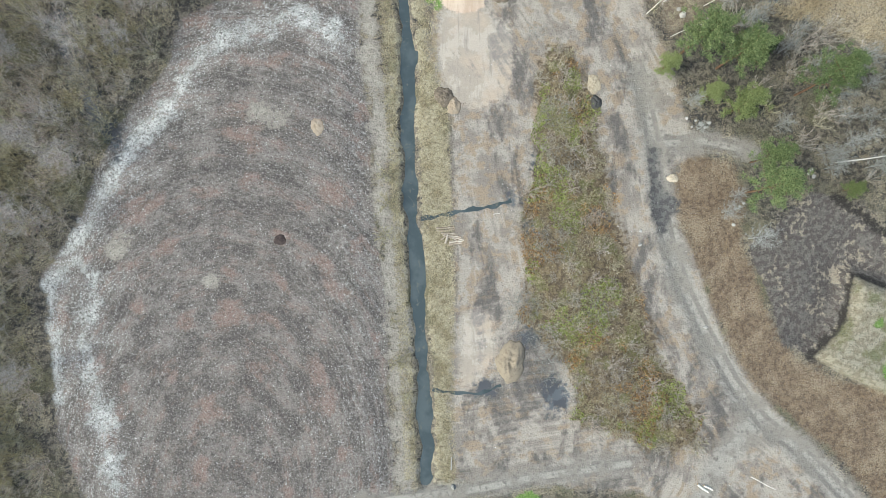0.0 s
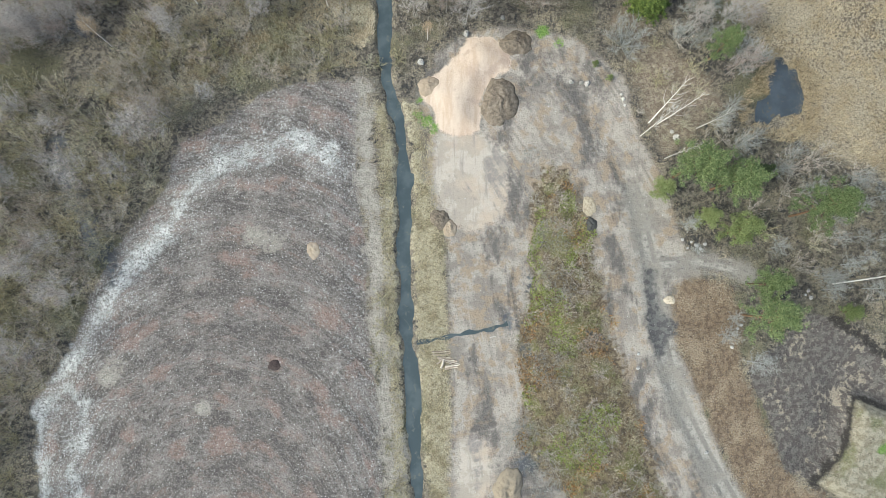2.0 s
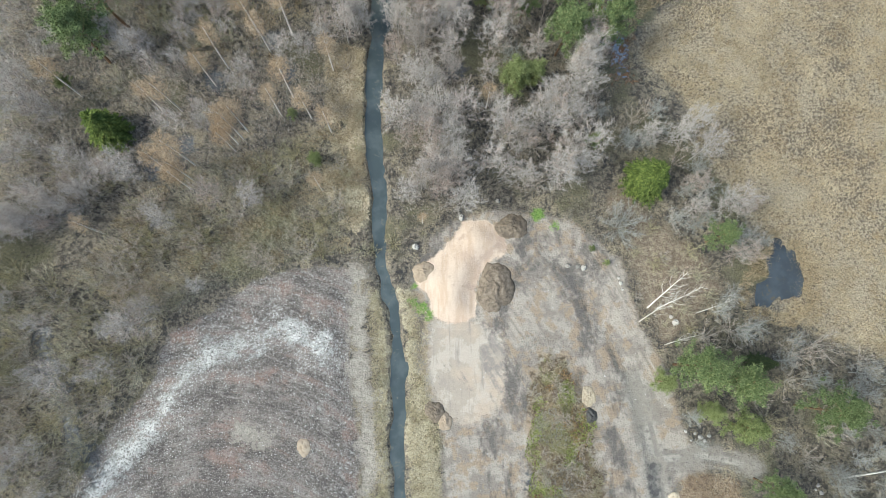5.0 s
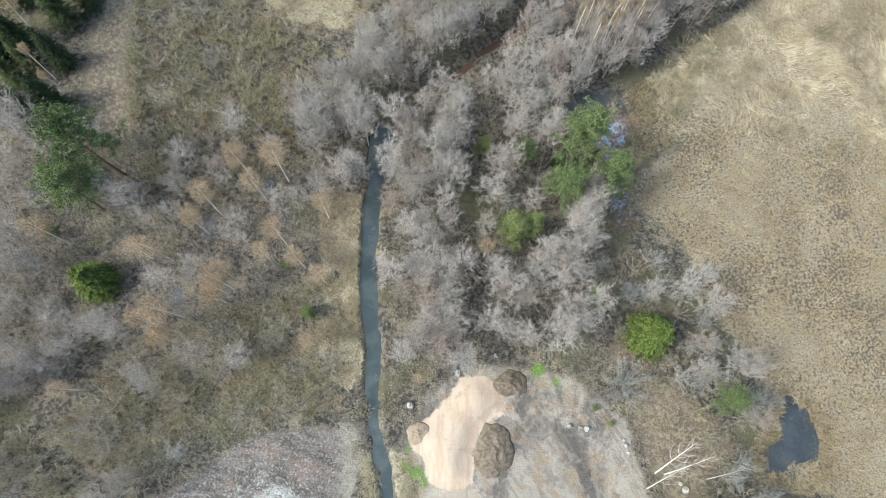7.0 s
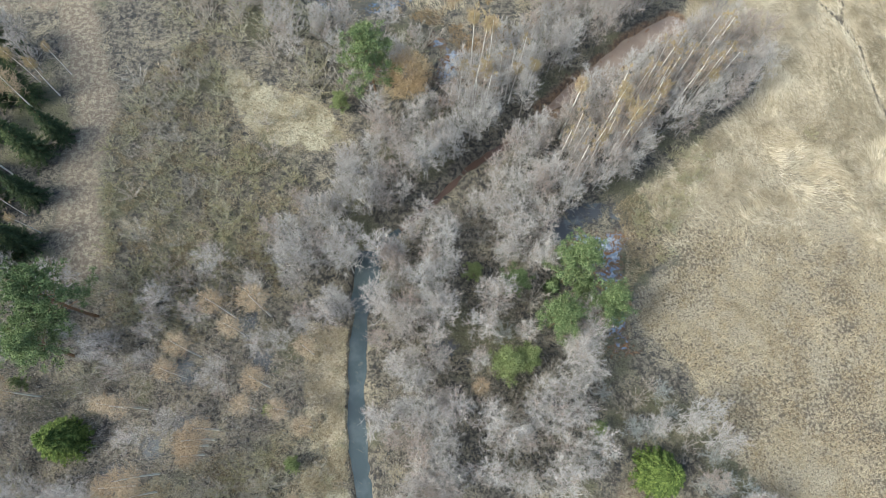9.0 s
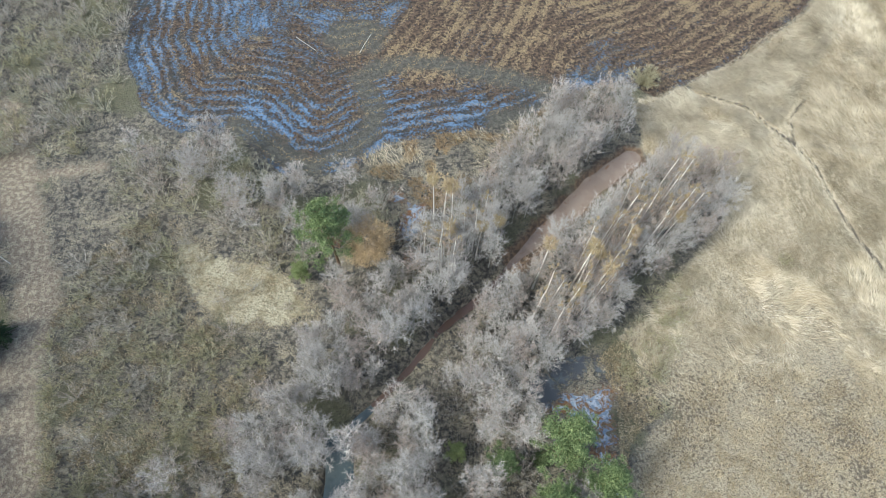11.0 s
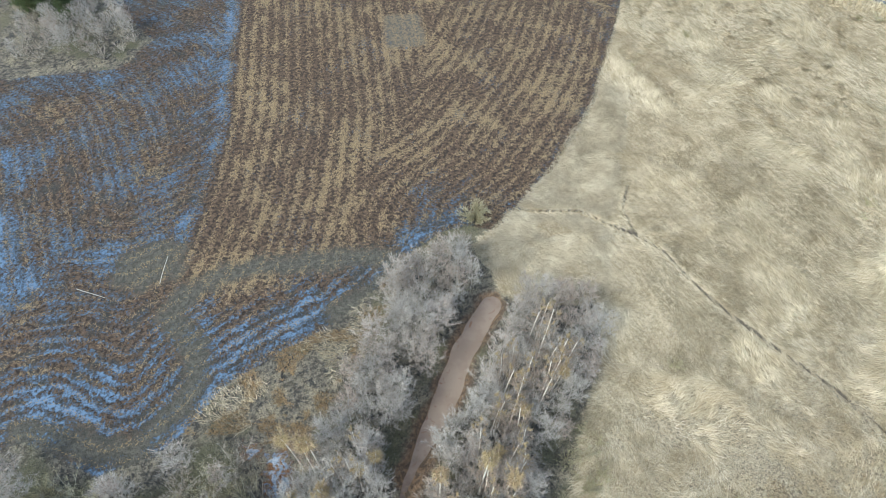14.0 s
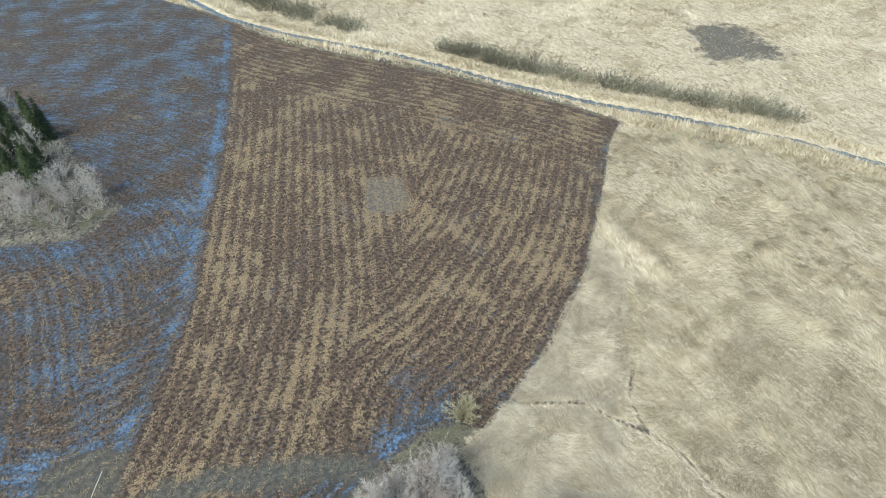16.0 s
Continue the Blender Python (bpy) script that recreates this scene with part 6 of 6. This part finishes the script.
heap("sand_mound", "pale pinkish sand heap beside the ditch", 1.2, 53.6, 2.0, 1.9, 0.6, 6.4, SAND_SOIL)
heap("rubble_mound", "low heap of pale yellow rubble", 29.3, 32.0, 1.2, 2.0, 0.28, 7.5, mottled("yellow_rubble", (0.22, 0.18, 0.13), (0.34, 0.28, 0.20), (0.50, 0.43, 0.32), scale=3.5, bump=0.9, distance=0.1), 10)
heap("rubble_mound", "pale stump-like lump of rubble beside the road", 43.0, 15.4, 1.0, 0.85, 0.3, 8.2, mottled("pale_rubble", (0.45, 0.38, 0.28), (0.68, 0.60, 0.48), scale=3))
heap("sand_mound", "small yellow sand heap on the spoil", -18.8, 24.4, 1.2, 1.6, 0.3, 9.4, SAND_SOIL)
heap("ash_mound", "dark ash heap between shrubs", 29.6, 28.8, 1.2, 1.3, 0.6, 10.1, mottled("dark_ash", (0.05, 0.05, 0.05), (0.09, 0.088, 0.085), scale=3))
heap("ash_mound", "small dark purple-brown ash heap on the spoil", -25.1, 4.9, 1.2, 0.9, 0.35, 11.1, mottled("purple_ash", (0.06, 0.045, 0.042), (0.11, 0.08, 0.075), scale=3))


def boulder(x, y, r, seed, label, mat=ROCK):
    v, f = lump(seed, r, r * 0.85, r * 1.1, 0.3, 5, 9, 1.9).arrays()
    ob = new("boulder", mesh_of("boulder", v, f, mat, False))
    ob.matrix_basis = at(x, y, seed * 50, 1.0, 0.05)
    return tagged(ob, label, "rock", "boulders")


for i, (x, y, r) in enumerate(((8.0, 63.4, 0.7), (14.6, 66.4, 0.55), (-0.2, 58.1, 0.75), (45.3, 44.4, 0.75), (44.6, 45.4, 0.5), (26.8, 54.6, 0.6), (28.6, 54.4, 0.5), (29.6, 54.2, 0.65), (36.1, 51.4, 0.5), (36.3, 50.3, 0.4), (35.8, 52.3, 0.4), (4.2, -37.3, 0.6))):
    boulder(x, y, r, 1.7 + i, "grey boulder lying on bare ground")
for i, (x, y, r) in enumerate(((45.7, 26.0, 0.35), (48.2, 25.0, 0.5), (49.7, 25.2, 0.45), (46.6, 24.5, 0.3), (48.9, 24.4, 0.4), (47.3, 25.6, 0.3), (67.7, 16.9, 0.4), (68.1, 15.7, 0.45), (67.2, 16.2, 0.3), (55.5, 11.0, 0.4), (54.8, 10.4, 0.35), (53.6, 7.2, 0.4), (48.4, -10.6, 0.45), (37.0, 3.8, 0.4), (37.2, 6.2, 0.35))):
    boulder(x, y, r, 20.3 + i, "pale broken stone in a patch of rubble", CONCRETE)


def timber(name, label, x, y, long, r, turn, z=0.0, mat=LOG_WOOD, group="logs in the pile", tilt=0.0):
    """A log with sawn ends, lying on the ground or on others."""
    seed = seeded(int(abs(x * 31 + y * 17 + turn * 3 + z * 100)) + 1)
    pts = np.array([(long * (k - 0.5), 0.05 * math.sin(5 * k + x), 0.04 * math.cos(4 * k + y)) for k in np.linspace(0, 1, 6)])
    ob = thing(name, label, "log", pose(x, y, float(height(x, y)) + r * 0.85 + z, 0, tilt, turn), group)
    part("bark", Soup().add(*tube(pts, np.linspace(r, r * 0.82, 6), 9)).mesh("bark", mat), ob)
    for end, way in ((pts[0], -1), (pts[-1], 1)):
        cap = tube(np.stack([end, end + np.array([0.02 * way, 0, 0])]), [r * 0.8 if way > 0 else r * 0.92] * 2, 9)
        part("sawn_end", Soup().add(*cap).mesh("sawn_end", LOG_END), ob, "pale sawn end")
    return ob


for x, y, long, r, turn, z in ((3.0, 6.9, 3.1, 0.17, 2, 0), (3.1, 6.5, 2.9, 0.14, 3, 0.0), (3.6, 5.9, 2.4, 0.2, -4, 0), (4.3, 5.5, 3.0, 0.2, -10, 0), (4.9, 5.1, 2.9, 0.15, -14, 0), (4.9, 4.5, 2.3, 0.2, 6, 0), (4.8, 4.15, 2.2, 0.18, 8, 0), (3.3, 4.9, 1.6, 0.2, 70, 0.25), (3.9, 5.2, 2.6, 0.12, -22, 0.3), (2.8, 5.2, 1.2, 0.16, 40, 0.0)):
    timber("log", "weathered pale log in an untidy pile", x, y, long, r, turn, z)
for x, y, turn in ((46.9, -38.0, -38), (47.4, -38.4, -38), (48.1, -38.1, -30)):
    timber("birch_log", "short white birch log lying on bare soil", x, y, 1.7, 0.2, turn, 0, WHITE_BARK, "birch logs")
timber("fallen_birch", "fallen white birch trunk on the wood floor", 76.8, 18.7, 10.0, 0.14, 8, 0.3, WHITE_BARK, "fallen trunks")
timber("fallen_pole", "bare pole lying on the ground", 57.7, -37.5, 5.0, 0.09, -27, 0, DEAD_WOOD, "fallen trunks")
timber("fallen_pole", "long bleached pole lying in the wet field", -8.6, 201.6, 6.6, 0.07, -48, 0, DEAD_WOOD, "fallen trunks")
timber("fallen_pole", "thin bleached pole lying in the wet field", 5.5, 200.2, 7.0, 0.055, 62, 0, DEAD_WOOD, "fallen trunks")
timber("concrete_post", "old grey post lying on the bank", 3.9, -33.3, 2.2, 0.12, 85, 0, CONCRETE, "fallen trunks")
timber("timber_post", "old grey timber across the rill mouth", 12.0, 9.3, 1.1, 0.07, 12, 0, DEAD_WOOD, "fallen trunks")

# leaning white dead birches beside the pond
for x, y, turn, lean, size, n in ((38.9, 44.6, -50, 52, 0.8, 1), (40.5, 47.0, -38, 42, 1.05, 2), (42.0, 46.8, -62, 46, 0.95, 3), (49, 46.0, -70, 55, 0.7, 4), (43.0, 40.5, -68, 66, 0.6, 5)):
    w, c, _ = bare_tree(seeded(300 + n), 11.5, 2.1, 11, 4, 6, 0.35, 0.9, 0.14, 0.05)
    ob = thing("dead_birch", "leaning dead birch with bleached white limbs", "tree", pose(x, y, float(height(x, y)) - 0.1, 0, 0, turn) @ pose(0, 0, 0, -lean, 0, 0) @ Matrix.Scale(size, 4), "dead birches")
    part("trunk", w.mesh("trunk", DEAD_WOOD), ob, "bleached white wood"), tagged(part("crown", c.mesh("crown", BIRCH_TWIG if n in (2, 3) else DEAD_WOOD), ob, "sparse dead twigs"), kind="stuff")

# ---- litter and brushwood ----
seed = seeded(400)
x, y = seed.uniform(-66, -6, 5200), seed.uniform(-50, 55, 5200)
ok = (off_area(x, y, HEAP) < -0.5) & (fuzz(x, y, 9, 7) > 0.42)
x, y = x[ok], y[ok]
foot = np.stack([x, y, height(x, y) - 0.01], 1)
d = np.stack([seed.normal(0, 0.14, len(x)), seed.normal(0, 0.14, len(x)), seed.uniform(0.02, 0.10, len(x))], 1)
stuff("litter", Soup().add(*spikes(foot, foot + d, seed.uniform(0.03, 0.085, len(x)), seed)), LITTER, "scattered white scraps over the spoil", "litter")
x, y = seed.uniform(3, 62, 1500), seed.uniform(-38, 62, 1500)
ok = (off_area(x, y, WORKED) < -0.5) & (fuzz(x, y, 8, 8) > 0.5)
foot = np.stack([x[ok], y[ok], height(x[ok], y[ok]) - 0.01], 1)
d = np.stack([seed.normal(0, 0.12, len(foot)), seed.normal(0, 0.12, len(foot)), seed.uniform(0.02, 0.1, len(foot))], 1)
stuff("stone_scraps", Soup().add(*spikes(foot, foot + d, seed.uniform(0.03, 0.09, len(foot)), seed)), LITTER, "small pale stones and scraps on bare soil", "litter")
brush = Soup()
for cx, cy, n, r in ((16.5, -7, 260, 3.0), (21, -17, 200, 3.0), (23, 27, 240, 3.2), (24, 18, 200, 3.0), (22, 4, 220, 3.4), (27, -7, 220, 4), (19.5, -12, 160, 2.5), (33, -20, 220, 4.5), (-12.5, -3, 40, 1.5), (19.5, 41.5, 60, 1.6)):
    a, k = seed.uniform(0, 2 * np.pi, n), r * np.sqrt(seed.uniform(0, 1, n))
    px, py = cx + k * np.cos(a), cy + k * np.sin(a)
    foot = np.stack([px, py, height(px, py) + seed.uniform(0, 0.5, n)], 1)
    d = np.stack([seed.normal(0, 0.8, n), seed.normal(0, 0.8, n), seed.normal(0.1, 0.2, n)], 1)
    brush.add(*spikes(foot, foot + d, 0.035, seed))
stuff("brushwood", brush, PALE_TWIG, "tangled bleached brushwood among the weeds", "brushwood")
